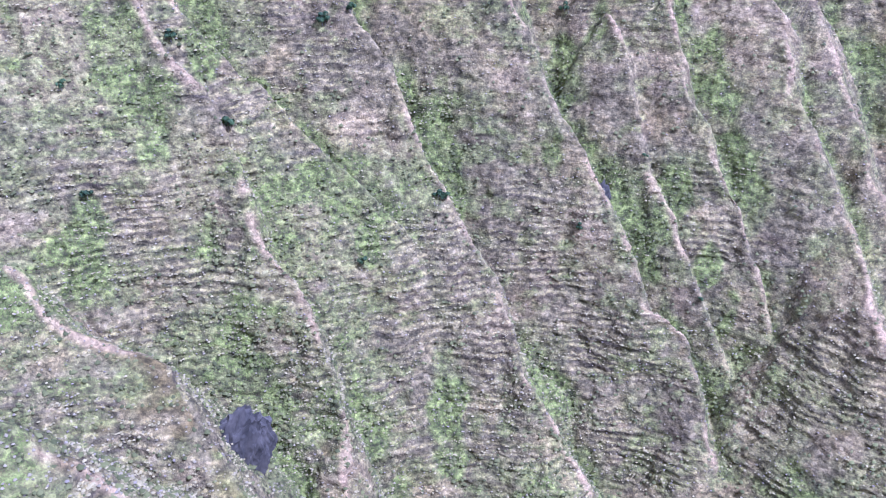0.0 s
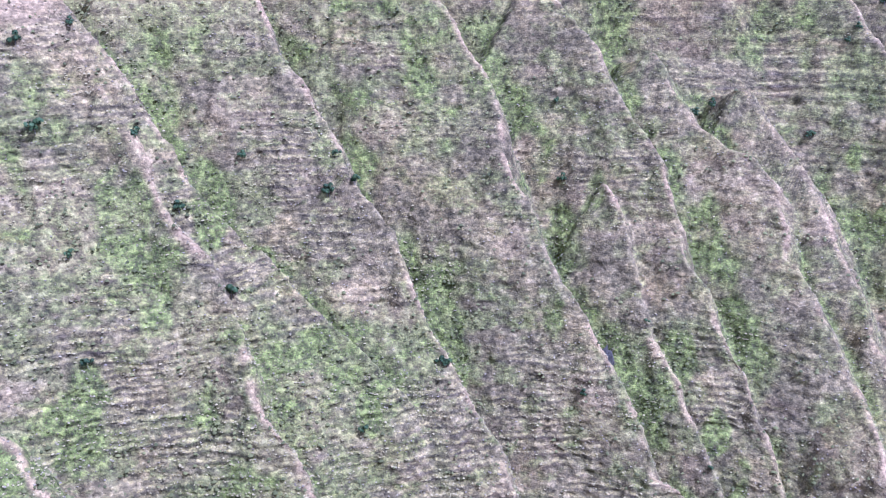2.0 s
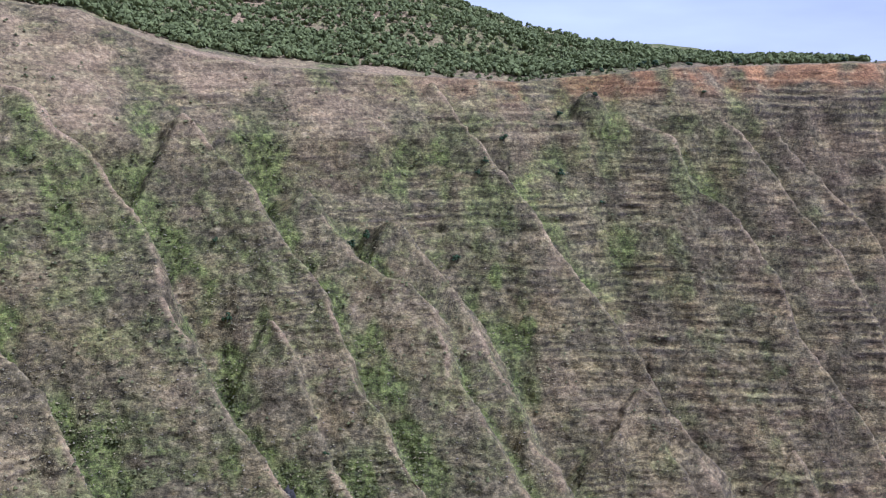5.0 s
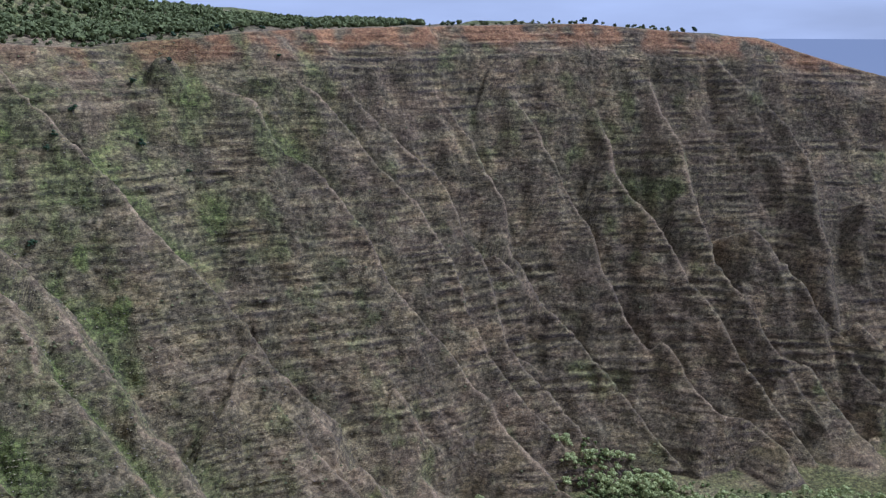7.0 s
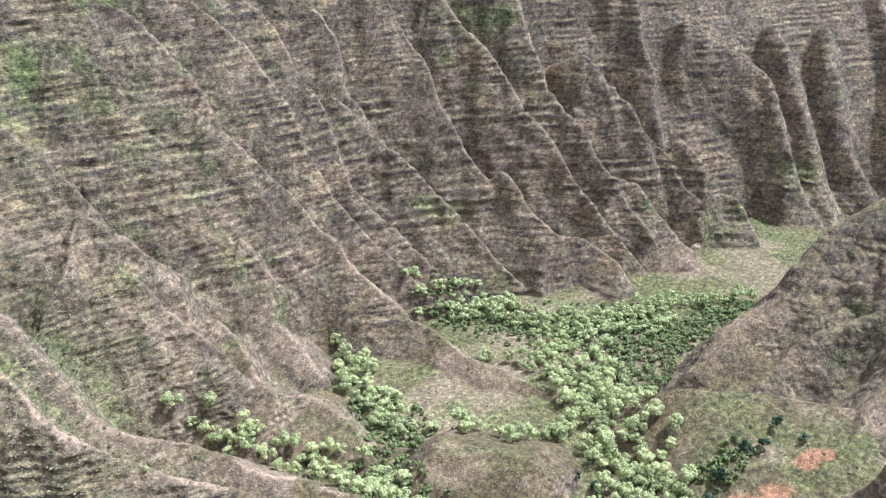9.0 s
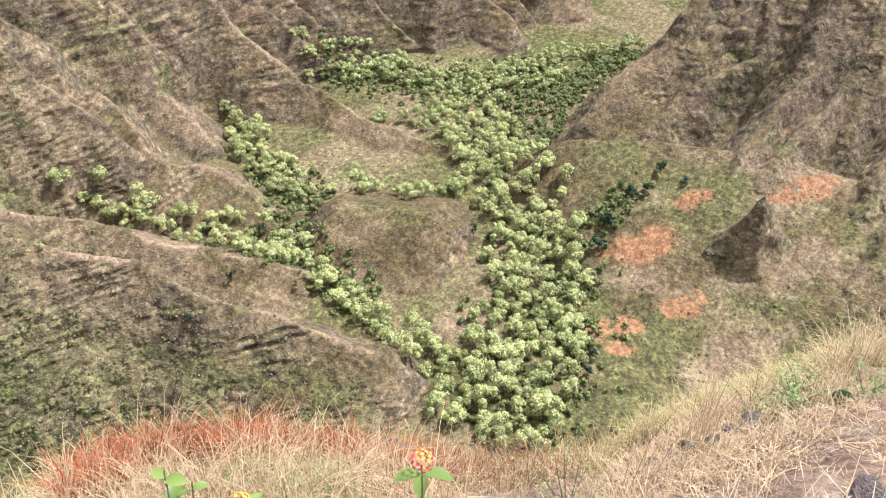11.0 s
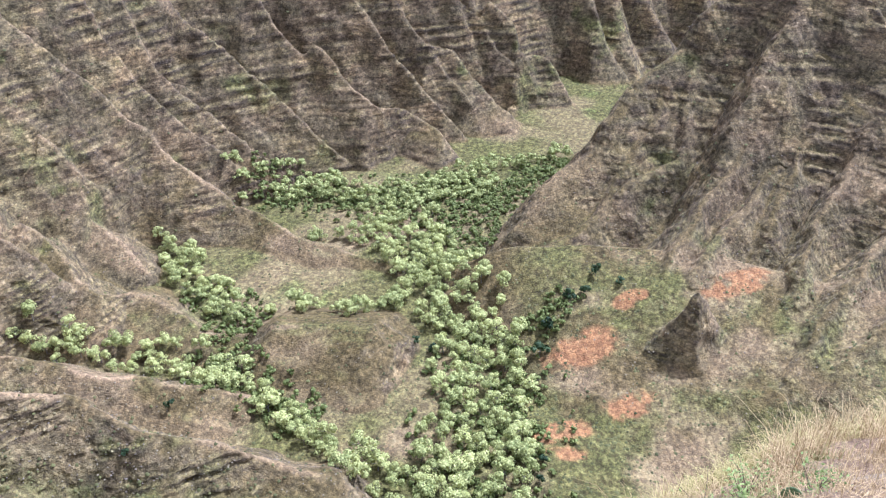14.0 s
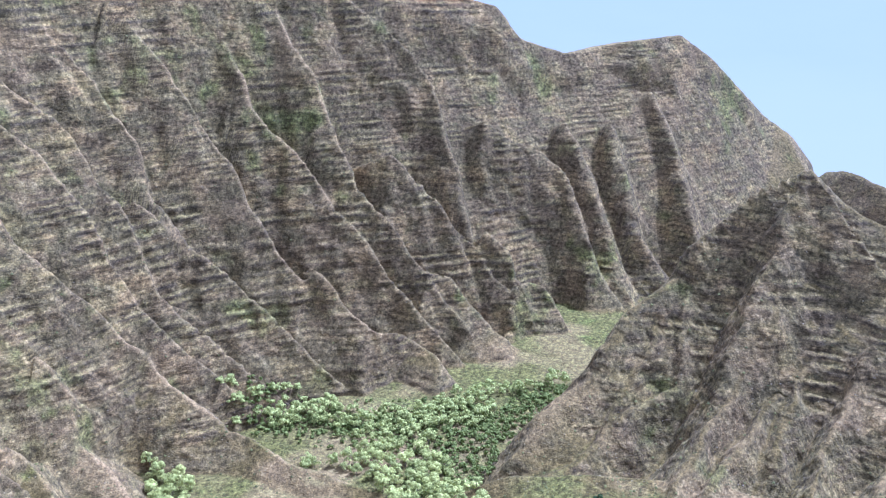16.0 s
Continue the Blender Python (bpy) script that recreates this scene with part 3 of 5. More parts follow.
SOIL = smooth(-np.abs(RR - np.interp(AZD, RIM_AZ, RIM_R) - 10 * fbm(X, Y, 0 * X, 60.0, 3, 3) + 4), -16, -3) * smooth(fbm(X, Y, Z, 16.0, 3, 75), -0.6, 0.2) * smooth(AZD, 12, 40) * smooth(Z, 262, 285) * 0.8
MEADOWS = (
    (108, 376, 13),
    (101, 369, 8),
    (122, 355, 10),
    (130, 340, 8),
    (100, 334, 8),
    (48, 371, 10),
    (4, 292, 16),
    (-93, 345, 12),
    (-106, 318, 16),
    (-135, 289, 18),
    (-136, 245, 16),
    (-119, 333, 10),
    (156, 328, 8),
    (-31, 323, 8),
    (-75, 358, 8),
    (-26, 384, 8),
    (-40, 408, 10),
    (139, 380, 9),
    (73, 425, 9),
    (-118, 381, 10),
    (105, 377, 10),
    (225, 440, 8),
    (216, 463, 8),
)
lawn = 0 * X
for px, py, pw in MEADOWS:
    lawn = np.maximum(lawn, np.exp(-((X - px) ** 2 + (Y - py) ** 2) / (0.6 * pw) ** 2))
GREEN = np.clip(GREEN + 0.9 * smooth(lawn * (1 + 0.9 * g2), 0.25, 0.6), 0, 1)
VEG = np.clip(VEG + 0.5 * lawn, 0, 1)
TAN = np.clip(TAN + 0.26 * smooth(AZD, 14, 26) * smooth(-AZD, -58, -46) * smooth(-Z, -135, -70) * smooth(Z, 4, 14) * smooth(g1 + 0.7 * g2 - 0.5 * WET, -0.5, 0.5) * (1 - 0.6 * smooth(SLOPE, 1.0, 1.6)), 0, 1)
bench = smooth(AZD, 73, 79) * smooth(462 - RR, 0, 15) * smooth(0.27 * (RR - 322) + 9 - Z, 0, 5)
TAN = np.clip(TAN * (1 - bench) + 0.6 * bench * smooth(g1 + 0.5 * g2, -0.4, 0.6), 0, 1)
VEG = np.clip(VEG + bench, 0, 1)
GREEN = GREEN * (1 - bench) + bench * 0.5 * smooth(g2 - g1, -0.6, 0.5)
patchy = 0 * X
for px, py, pw, ps in ((373, 59, 19, 9), (346, 31, 16, 6), (320, 58, 15, 7), (435, -10, 20, 7), (307, 52, 10, 6), (409, 42, 9, 5)):
    patchy = np.maximum(patchy, np.exp(-(((0.6 * (X - px) - 0.8 * (Y - py)) / pw) ** 2 + ((0.8 * (X - px) + 0.6 * (Y - py)) / ps) ** 2)))
SOIL = np.clip(SOIL + 0.9 * smooth(patchy * (1 + 0.9 * fbm(X, Y, Z, 9.0, 4, 79, 0.65)) * bench, 0.22, 0.6), 0, 1)
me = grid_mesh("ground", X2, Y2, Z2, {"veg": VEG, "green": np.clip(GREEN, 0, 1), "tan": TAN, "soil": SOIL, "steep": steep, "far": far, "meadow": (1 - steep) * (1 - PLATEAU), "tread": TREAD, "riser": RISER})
me.polygons.foreach_set("use_smooth", np.ones(len(me.polygons), bool))
me.materials.append(LAND)
ground = tagged(new("ground", me), "fluted green and brown canyon wall and valley floor", "canyon", kind="structure")


# ---------------------------------------------------------------- far distance
def sea_backdrop():
    """The hazy ocean far beyond the valley's mouth, a plain curved sheet up to the horizon that glows by itself."""
    m, nt, bsdf = material("sea_haze_glow")
    n = Net(nt)
    pos = n.position((0.0, 0.0, 1.0))
    sep = nt.nodes.new("ShaderNodeSeparateXYZ")
    n.link(pos, sep.inputs[0])
    # haze and daylight on the water are painted in as emission
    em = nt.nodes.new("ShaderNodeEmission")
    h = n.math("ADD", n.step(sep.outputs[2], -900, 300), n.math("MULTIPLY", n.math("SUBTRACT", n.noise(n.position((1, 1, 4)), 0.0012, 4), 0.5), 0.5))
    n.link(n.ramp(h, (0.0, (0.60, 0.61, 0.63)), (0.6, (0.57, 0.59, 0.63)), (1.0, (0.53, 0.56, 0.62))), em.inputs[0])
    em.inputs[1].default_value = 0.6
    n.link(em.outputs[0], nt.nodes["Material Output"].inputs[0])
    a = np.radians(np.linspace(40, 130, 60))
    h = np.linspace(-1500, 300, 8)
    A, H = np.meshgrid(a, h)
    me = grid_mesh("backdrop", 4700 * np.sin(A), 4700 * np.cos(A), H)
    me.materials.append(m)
    return tagged(new("backdrop", me), "pale blue ocean far beyond the valley, glowing with painted haze", "sea", kind="structure")


sea_backdrop()


# ---------------------------------------------------------------- building helpers
def mesh_from(name, verts, faces, mat=None, flat=True):
    me = bpy.data.meshes.new(name)
    me.from_pydata(verts, [], faces)
    if mat:
        me.materials.append(mat)
    if not flat:
        me.polygons.foreach_set("use_smooth", [True] * len(me.polygons))
    return me


def part(name, me, parent, label=""):
    ob = new(name, me)
    ob.parent = parent
    if label:
        ob["label"] = label
    return ob


def tri_mesh(name, verts, faces, mat):
    """A mesh from arrays of corners and triangles or quads of one size."""
    me = bpy.data.meshes.new(name)
    k = faces.shape[1]
    me.vertices.add(len(verts))
    me.vertices.foreach_set("co", verts.astype(np.float32).ravel())
    me.loops.add(faces.size)
    me.loops.foreach_set("vertex_index", faces.astype(np.int32).ravel())
    me.polygons.add(len(faces))
    me.polygons.foreach_set("loop_start", np.arange(0, faces.size, k, dtype=np.int32))
    me.update(calc_edges=True)
    me.materials.append(mat)
    return me


def leaf_cards(centres, normals, size, rng, aspect=0.8):
    """One bent four-sided leaf clump at every centre, turned roughly along its normal."""
    n = len(centres)
    nor = normals + rng.normal(0, 0.28, (n, 3))
    nor /= np.linalg.norm(nor, axis=1, keepdims=True) + 1e-9
    ref = rng.normal(0, 1, (n, 3))
    u = np.cross(nor, ref)
    u /= np.linalg.norm(u, axis=1, keepdims=True) + 1e-9
    v = np.cross(nor, u)
    s = (size * rng.uniform(0.6, 1.3, n))[:, None]
    droop = nor * s * 0.35
    vs = np.stack([centres - u * s, centres - v * s * aspect - droop * 0.3, centres + u * s, centres + v * s * aspect - droop * 0.3, centres + droop * 0.8], 1)
    f = np.array([[0, 1, 4], [1, 2, 4], [2, 3, 4], [3, 0, 4]])
    faces = (np.arange(n)[:, None, None] * 5 + f[None]).reshape(-1, 3)
    return vs.reshape(-1, 3), faces


def crown_cards(rng, lobes, per, spread, height, size):
    """A crown of several leafy lobes of uneven size: centres and outward normals of its leaf clumps."""
    cs, ns = [], []
    for i in range(lobes):
        a = rng.uniform(0, 2 * np.pi)
        d = spread * math.sqrt(rng.uniform(0, 1)) * 0.72
        c = np.array([d * math.cos(a), d * math.sin(a), height * (0.62 + 0.26 * rng.uniform(-1, 1) - 0.22 * (d / spread) ** 2)])
        r = spread * rng.uniform(0.28, 0.48)
        p = rng.normal(0, 1, (per, 3))
        p /= np.linalg.norm(p, axis=1, keepdims=True)
        p[:, 2] = np.where(p[:, 2] < -0.35, -p[:, 2], p[:, 2])
        cs.append(c + p * r * np.array([1, 1, 0.8]) * rng.uniform(0.75, 1.05, (per, 1)))
        ns.append(p)
    return leaf_cards(np.concatenate(cs), np.concatenate(ns), size, rng)


def trunk_mesh(name, rng, height, radius, limbs, spread, mat):
    """A tapered trunk with a few limbs."""
    verts, faces = [], []

    def tube(p, q, r0, r1):
        d = (q - p).normalized()
        u = d.orthogonal().normalized()
        v = d.cross(u)
        b = len(verts)
        for c, r in ((p, r0), (p.lerp(q, 0.5) + u * r0 * 0.6, (r0 + r1) / 2), (q, r1)):
            for k in range(5):
                t = 2 * math.pi * k / 5
                verts.append(c + (u * math.cos(t) + v * math.sin(t)) * r)
        for s in range(2):
            for k in range(5):
                faces.append((b + s * 5 + k, b + s * 5 + (k + 1) % 5, b + s * 5 + 5 + (k + 1) % 5, b + s * 5 + 5 + k))

    top = Vector((rng.uniform(-0.3, 0.3), rng.uniform(-0.3, 0.3), height * 0.55))
    tube(Vector((0, 0, -1.0)), top, radius, radius * 0.6)
    for i in range(limbs):
        a = 2 * math.pi * (i + rng.uniform(0, 0.6)) / limbs
        tube(top * rng.uniform(0.7, 1.0), Vector((math.cos(a) * spread * 0.6, math.sin(a) * spread * 0.6, height * rng.uniform(0.6, 0.8))), radius * 0.5, radius * 0.15)
    return mesh_from(name, [tuple(v) for v in verts], faces, mat)


def land_z(px, py):
    """Height of the finished land under plan points."""
    px, py = np.atleast_1d(np.asarray(px, float)), np.atleast_1d(np.asarray(py, float))
    return land(px, py)[0]


# ---------------------------------------------------------------- valley trees
def tree_kind(name, label, category, rng, leaf, lobes, per, spread, height, size, limbs=4):
    top = new(name)
    v, f = crown_cards(rng, lobes, per, spread, height, size)
    part("crown", tri_mesh("crown", v, f, leaf), top)
    part("trunk", trunk_mesh("trunk", rng, height, 0.05 * spread, limbs, spread, BARK), top)
    return tagged(top, label, category)


def in_belt(rng, count, *belt):
    """Random plan points along a belt given as (x, y, half width)."""
    belt = np.array(belt, float)
    seg = np.hypot(*(belt[1:, :2] - belt[:-1, :2]).T)
    area = seg * (belt[1:, 2] + belt[:-1, 2])
    which = rng.choice(len(seg), count, p=area / area.sum())
    u = rng.uniform(0, 1, count)[:, None]
    c = belt[which] * (1 - u) + belt[which + 1] * u
    d = belt[which + 1, :2] - belt[which, :2]
    nrm = np.stack([-d[:, 1], d[:, 0]], 1) / np.linalg.norm(d, axis=1)[:, None]
    return c[:, :2] + nrm * c[:, 2:] * np.clip(rng.normal(0, 0.55, count), -1.1, 1.1)[:, None]


def spaced(points, gap):
    keep = []
    for p in points:
        if all((p[0] - q[0]) ** 2 + (p[1] - q[1]) ** 2 > gap * gap for q in keep):
            keep.append(p)
    return np.array(keep)


rng = np.random.default_rng(11)
BELTS = (
    (430, 5.2, ((232, 84, 24), (278, 90, 24), (310, 96, 24), (340, 104, 24), (375, 117, 21), (409, 144, 22), (449, 182, 22), (500, 215, 20))),
    (210, 4.6, ((270, 348, 5), (276, 330, 7), (283, 303, 8), (300, 283, 9), (301, 256, 11), (299, 228, 10), (290, 200, 7), (277, 170, 7), (268, 143, 9), (262, 112, 12))),
    (80, 4.6, ((406, 339, 5), (392, 318, 8), (374, 294, 9), (360, 270, 11), (350, 250, 9))),
    (30, 5.0, ((352, 248, 5), (363, 232, 6), (371, 179, 8), (398, 167, 12))),
    (190, 5.6, ((470, 330, 7), (486, 308, 12), (512, 285, 14), (502, 247, 16), (515, 215, 20), (540, 190, 18), (568, 172, 14))),
    (40, 5.2, ((444, 253, 5), (451, 227, 8), (451, 199, 10))),
    (50, 5.2, ((520, 163, 10), (575, 186, 9), (583, 160, 8), (625, 130, 6))),
)
spots = spaced(np.concatenate([in_belt(rng, int(n * 1.6), *b) for n, _, b in BELTS]), 6.2)
base = land_z(spots[:, 0], spots[:, 1])
order = np.argsort(np.hypot(spots[:, 0], spots[:, 1]))
kinds = [tree_kind("kukui_tree", "pale green leafy tree on the valley floor", "tree", np.random.default_rng(20 + i), KUKUI, 9 + i % 3, 90, 5.4, 9.0, 0.40) for i in range(5)]
far_v, far_f, count = [], [], 0
for j, i in enumerate(order):
    x, y = spots[i]
    s = rng.uniform(0.7, 1.25)
    turn = rng.uniform(0, 360)
    if j < 5:
        kinds[j].matrix_basis = pose(x, y, base[i], 0, 0, turn)
        tagged(kinds[j], group="trees in the valley")
    elif j < 300:
        t = copy_thing(kinds[j % 5], pose(x, y, base[i], rng.uniform(-5, 5), rng.uniform(-5, 5), turn))
        t.scale = (s, s, s * rng.uniform(0.8, 1.15))
    else:
        v, f = crown_cards(rng, 8, 40, 5.2 * s, 8.6 * s, 0.6 * s)
        far_v.append(v + (x, y, base[i])), far_f.append(f + count)
        count += len(v)
if far_v:
    tagged(new("far_trees", tri_mesh("far_trees", np.concatenate(far_v), np.concatenate(far_f), KUKUI)), "grove of pale green trees further up the valley", "trees", kind="stuff")

# darker undergrowth and shrubs on the floor
UNDER = leafy("undergrowth_leaf", (0.062, 0.080, 0.018), (0.20, 0.225, 0.060), 0.7, 0.15)
pts = np.concatenate([in_belt(rng, 580, (440, 150, 20), (474, 172, 34), (530, 150, 26), (567, 143, 20), (612, 123, 14)), in_belt(rng, 420, (240, 70, 34), (330, 95, 36), (378, 105, 26)),
                      in_belt(rng, 620, (486, 320, 16), (500, 260, 30), (520, 200, 36), (545, 160, 30)), in_belt(rng, 360, (372, 290, 16), (345, 240, 18), (300, 240, 20), (285, 170, 14)), in_belt(rng, 60, (378, 83, 10), (405, 73, 10))])
hz = land_z(pts[:, 0], pts[:, 1])
vs, fs, count = [], [], 0
for (x, y), z in zip(pts, hz):
    s = rng.uniform(0.8, 2.0)
    v, f = crown_cards(rng, 3, 10, 1.5 * s, 1.7 * s, 0.55 * s)
    vs.append(v + (x, y, z)), fs.append(f + count)
    count += len(v)
tagged(new("undergrowth", tri_mesh("undergrowth", np.concatenate(vs), np.concatenate(fs), UNDER)), "low dense green bushes between the valley trees", "bushes", kind="stuff")

# dark bushes that stand out singly
bushes = [tree_kind("bush", "dark green bush on the slope", "bush", np.random.default_rng(50 + i), DARKLEAF, 5, 26, 2.2, 3.8, 0.5, 3) for i in range(3)]
BUSHES = (
    (-141, 317, 1.0),
    (-104, 337, 1.3),
    (-84, 327, 1.4),
    (-132, 299, 1.1),
    (-50, 375, 1.3),
    (-39, 377, 1.2),
    (94, 384, 0.9),
    (-2, 342, 1.2),
    (1, 341, 1.2),
    (103, 334, 1.5),
    (61, 352, 1.0),
    (117, 343, 0.8),
    (-33, 318, 1.0),
    (58, 434, 1.3),
    (-121, 347, 1.3),
    (-156, 338, 1.8),
    (-165, 353, 1.3),
    (-87, 379, 1.1),
    (195, 475, 1.1),
    (-51, 375, 1.3),
    (-39, 377, 1.1),
    (-47, 384, 1.0),
    (-148, 365, 1.0),
    (56, 451, 0.8),
    (134, 482, 1.2),
    (142, 479, 1.3),
    (217, 496, 1.0),
    (-91, 432, 1.1),
    (194, 475, 1.0),
    (239, 508, 1.5),
    (286, 523, 1.3),
    (278, 505, 1.4),
    (308, 517, 1.0),
    (302, 493, 0.9),
    (283, 425, 1.0),
    (241, 501, 1.3),
    (134, 483, 1.2),
    (222, 497, 1.0),
    (421, 64, 1.6),
    (419, 51, 1.4),
    (400, 74, 1.8),
    (406, 67, 1.8),
    (364, 80, 2.2),
    (379, 80, 2.0),
    (298, 61, 1.4),
    (359, 147, 1.2),
    (356, 135, 2.0),
    (209, 213, 1.0),
    (261, 232, 1.2),
    (461, 55, 1.4),
    (286, 59, 1.2),
)
hz = land_z([b[0] for b in BUSHES], [b[1] for b in BUSHES])
for i, ((x, y, s), z) in enumerate(zip(BUSHES, hz)):
    m = pose(x, y, z, 0, 0, rng.uniform(0, 360))
    t = bushes[i] if i < 3 else copy_thing(bushes[i % 3], m)
    t.matrix_basis = m
    t.scale = (s, s, s * rng.uniform(0.8, 1.3))
    tagged(t, group="bushes on the cliff")


# ---------------------------------------------------------------- forest on the hill behind the rim, and trees along it
FOREST = leafy("forest_leaf", (0.062, 0.070, 0.022), (0.15, 0.165, 0.05), 0.8, 0.1)


def scatter_crowns(name, label, category, pts, sizes, mat, lobes=3, per=9):
    hz = land_z(pts[:, 0], pts[:, 1])
    vs, fs, count = [], [], 0
    for (x, y), z, s in zip(pts, hz, sizes):
        v, f = crown_cards(rng, lobes, per, s, 1.5 * s, 0.42 * s)
        vs.append(v + (x, y, z - 0.25 * s)), fs.append(f + count)
        count += len(v)
    return tagged(new(name, tri_mesh(name, np.concatenate(vs), np.concatenate(fs), mat)), label, category, kind="stuff")


def rim_at(a, back):
    r = np.interp(a, RIM_AZ, RIM_R) + back
    return np.stack([r * np.sin(np.radians(a)), r * np.cos(np.radians(a))], 1)


a = rng.uniform(-32, 46, 12000)
back = 32 + 420 * rng.uniform(0, 1, 12000) ** 1.3
far = rim_at(a, back)
scatter_crowns("forest", "dense dark green forest on the hill behind the rim", "forest", far, rng.uniform(2.0, 4.8, len(far)), FOREST)
a = np.concatenate([rng.uniform(34, 62, 90), rng.uniform(20, 34, 60)])
scatter_crowns("rim_scrub", "dark scrub along the canyon's rim", "bushes", rim_at(a, rng.uniform(8, 40, len(a))), rng.uniform(1.5, 3.2, len(a)), FOREST)
rim_trees = [tree_kind("rim_tree", "small dark tree on the red canyon rim", "tree", np.random.default_rng(70 + i), DARKLEAF, 7, 44, 2.6, 4.6, 0.55, 3) for i in range(3)]
spots = rim_at(np.array([33.5, 34.3, 36.2, 39, 44.8, 47.2, 47.9, 51.5, 55.0, 55.8, 56.5, 60.5, 31, 29.4, 37.2, 62.3]), np.array([30, 24, 8, 12, 10, 12, 9, 10, 14, 10, 12, 9, 20, 26, -22, 12]))
hz = land_z(spots[:, 0], spots[:, 1])
for i, ((x, y), z) in enumerate(zip(spots, hz)):
    t = rim_trees[i] if i < 3 else copy_thing(rim_trees[i % 3], pose(x, y, z))
    t.matrix_basis = pose(x, y, z, 0, 0, rng.uniform(0, 360))
    s = rng.uniform(0.7, 1.25)
    t.scale = (s, s, s)
    tagged(t, group="trees on the rim")

# ---------------------------------------------------------------- scrub, tussocks and stones on the cliffs
def scatter_lumps(name, label, category, weight, count, lo, hi, mat, squash):
    """Small uneven lumps on the land, more where the weight is greater."""
    w = (weight * np.gradient(RR, axis=0) * RR / np.clip(RR, 200, None) ** 2.6 * np.sqrt(1 + SLOPE**2) * (RR > 130)).ravel()
    pick = rng.choice(w.size, count, p=w / w.sum())
    c = np.stack([X2.ravel()[pick], Y2.ravel()[pick], Z2.ravel()[pick]], 1) + rng.normal(0, 0.5, (count, 3)) * (1, 1, 0.2)
    s = rng.uniform(lo, hi, count) ** 1.0
    base = np.array([[1, 0, 0], [0.3, 0.95, 0], [-0.8, 0.6, 0], [-0.8, -0.6, 0], [0.3, -0.95, 0], [0, 0, 1]], float)
    f = np.array([[0, 1, 5], [1, 2, 5], [2, 3, 5], [3, 4, 5], [4, 0, 5]])
    t = rng.uniform(0, 2 * np.pi, count)
    v = base[None] * s[:, None, None] * rng.uniform(0.6, 1.3, (count, 6, 1))
    v[..., 2] = v[..., 2] * squash - 0.15 * s[:, None]
    vx = v[..., 0] * np.cos(t)[:, None] - v[..., 1] * np.sin(t)[:, None]
    vy = v[..., 0] * np.sin(t)[:, None] + v[..., 1] * np.cos(t)[:, None]
    v = np.stack([vx, vy, v[..., 2]], -1) + c[:, None]
    faces = (np.arange(count)[:, None, None] * 6 + f[None]).reshape(-1, 3)
    tagged(new(name, tri_mesh(name, v.reshape(-1, 3), faces, mat)), label, category, kind="stuff")


SCRUBLEAF = leafy("scrub_leaf", (0.034, 0.036, 0.011), (0.13, 0.125, 0.042), 0.85)
TUSSOCK = leafy("tussock_straw", (0.07, 0.058, 0.034), (0.2, 0.165, 0.105), 0.9)
STONE = leafy("pale_stone", (0.05, 0.040, 0.030), (0.17, 0.138, 0.105), 0.9)
wild = smooth(fbm(X, Y, Z, 12.0, 2, 90), -0.4, 0.5)
scatter_lumps("cliff_scrub", "low green scrub clinging to the cliffs", "scrub", (0.15 + VEG) * (0.2 + GREEN) * (0.2 + wild) * (1 - PLATEAU), 30000, 0.4, 1.15, SCRUBLEAF, 1.0)
NEARSTRAW = leafy("pale_tussock", (0.095, 0.078, 0.034), (0.29, 0.24, 0.122), 0.9)
scatter_lumps("pale_tussocks", "pale dry grass tufts in rows along the ledges", "grass", (0.02 + TREAD**2) * (0.3 + patch2) * (1 - PLATEAU) * smooth(-AZD, -50, -25) * (Z > 6), 36000, 0.28, 0.68, NEARSTRAW, 0.75)
scatter_lumps("cliff_tussocks", "dry straw tussocks on the cliffs", "grass", (0.3 + VEG) * (1.1 - wild) * (1 - PLATEAU) * (Z > 6), 16000, 0.25, 0.6, TUSSOCK, 1.0)
scatter_lumps("cliff_stones", "pale broken stones on the cliff ledges", "stones", (1.15 - VEG) * (0.2 + steep) * (1 - PLATEAU) * (Z > 6), 14000, 0.25, 0.6, STONE, 0.7)


# ---------------------------------------------------------------- the lookout's own slope
EDGE_AZ = np.array([-60, 0, 25, 30, 37, 44, 51, 59, 65, 74, 81, 85, 93, 98, 102, 115, 140, 200])
EDGE_EL = np.array([-40, -47, -48.5, -48.5, -48, -49, -50, -51.5, -52, -52, -50.2, -47.5, -42.5, -39.4, -37.4, -32, -22, -14])
EDGE_R = np.array([5, 5, 5, 5, 5, 5, 5.2, 5.5, 5.5, 5.5, 6, 7, 8.5, 10, 11, 12, 10, 8])


def slope_z(az, r):
    """Height of the grassy slope under the lookout, by azimuth and distance from it."""
    d = np.interp(az, EDGE_AZ, EDGE_R)
    ze = 300 + d * np.tan(np.radians(np.interp(az, EDGE_AZ, EDGE_EL)))
    q = r / d
    return np.where(q < 1, 298.4 + (ze - 298.4) * q**1.12, ze - 1.5 * (r - d))


def slope_at(az, r, lift=0.0):
    return Vector((r * math.sin(radians(az)), r * math.cos(radians(az)), float(slope_z(az, r)) + lift))


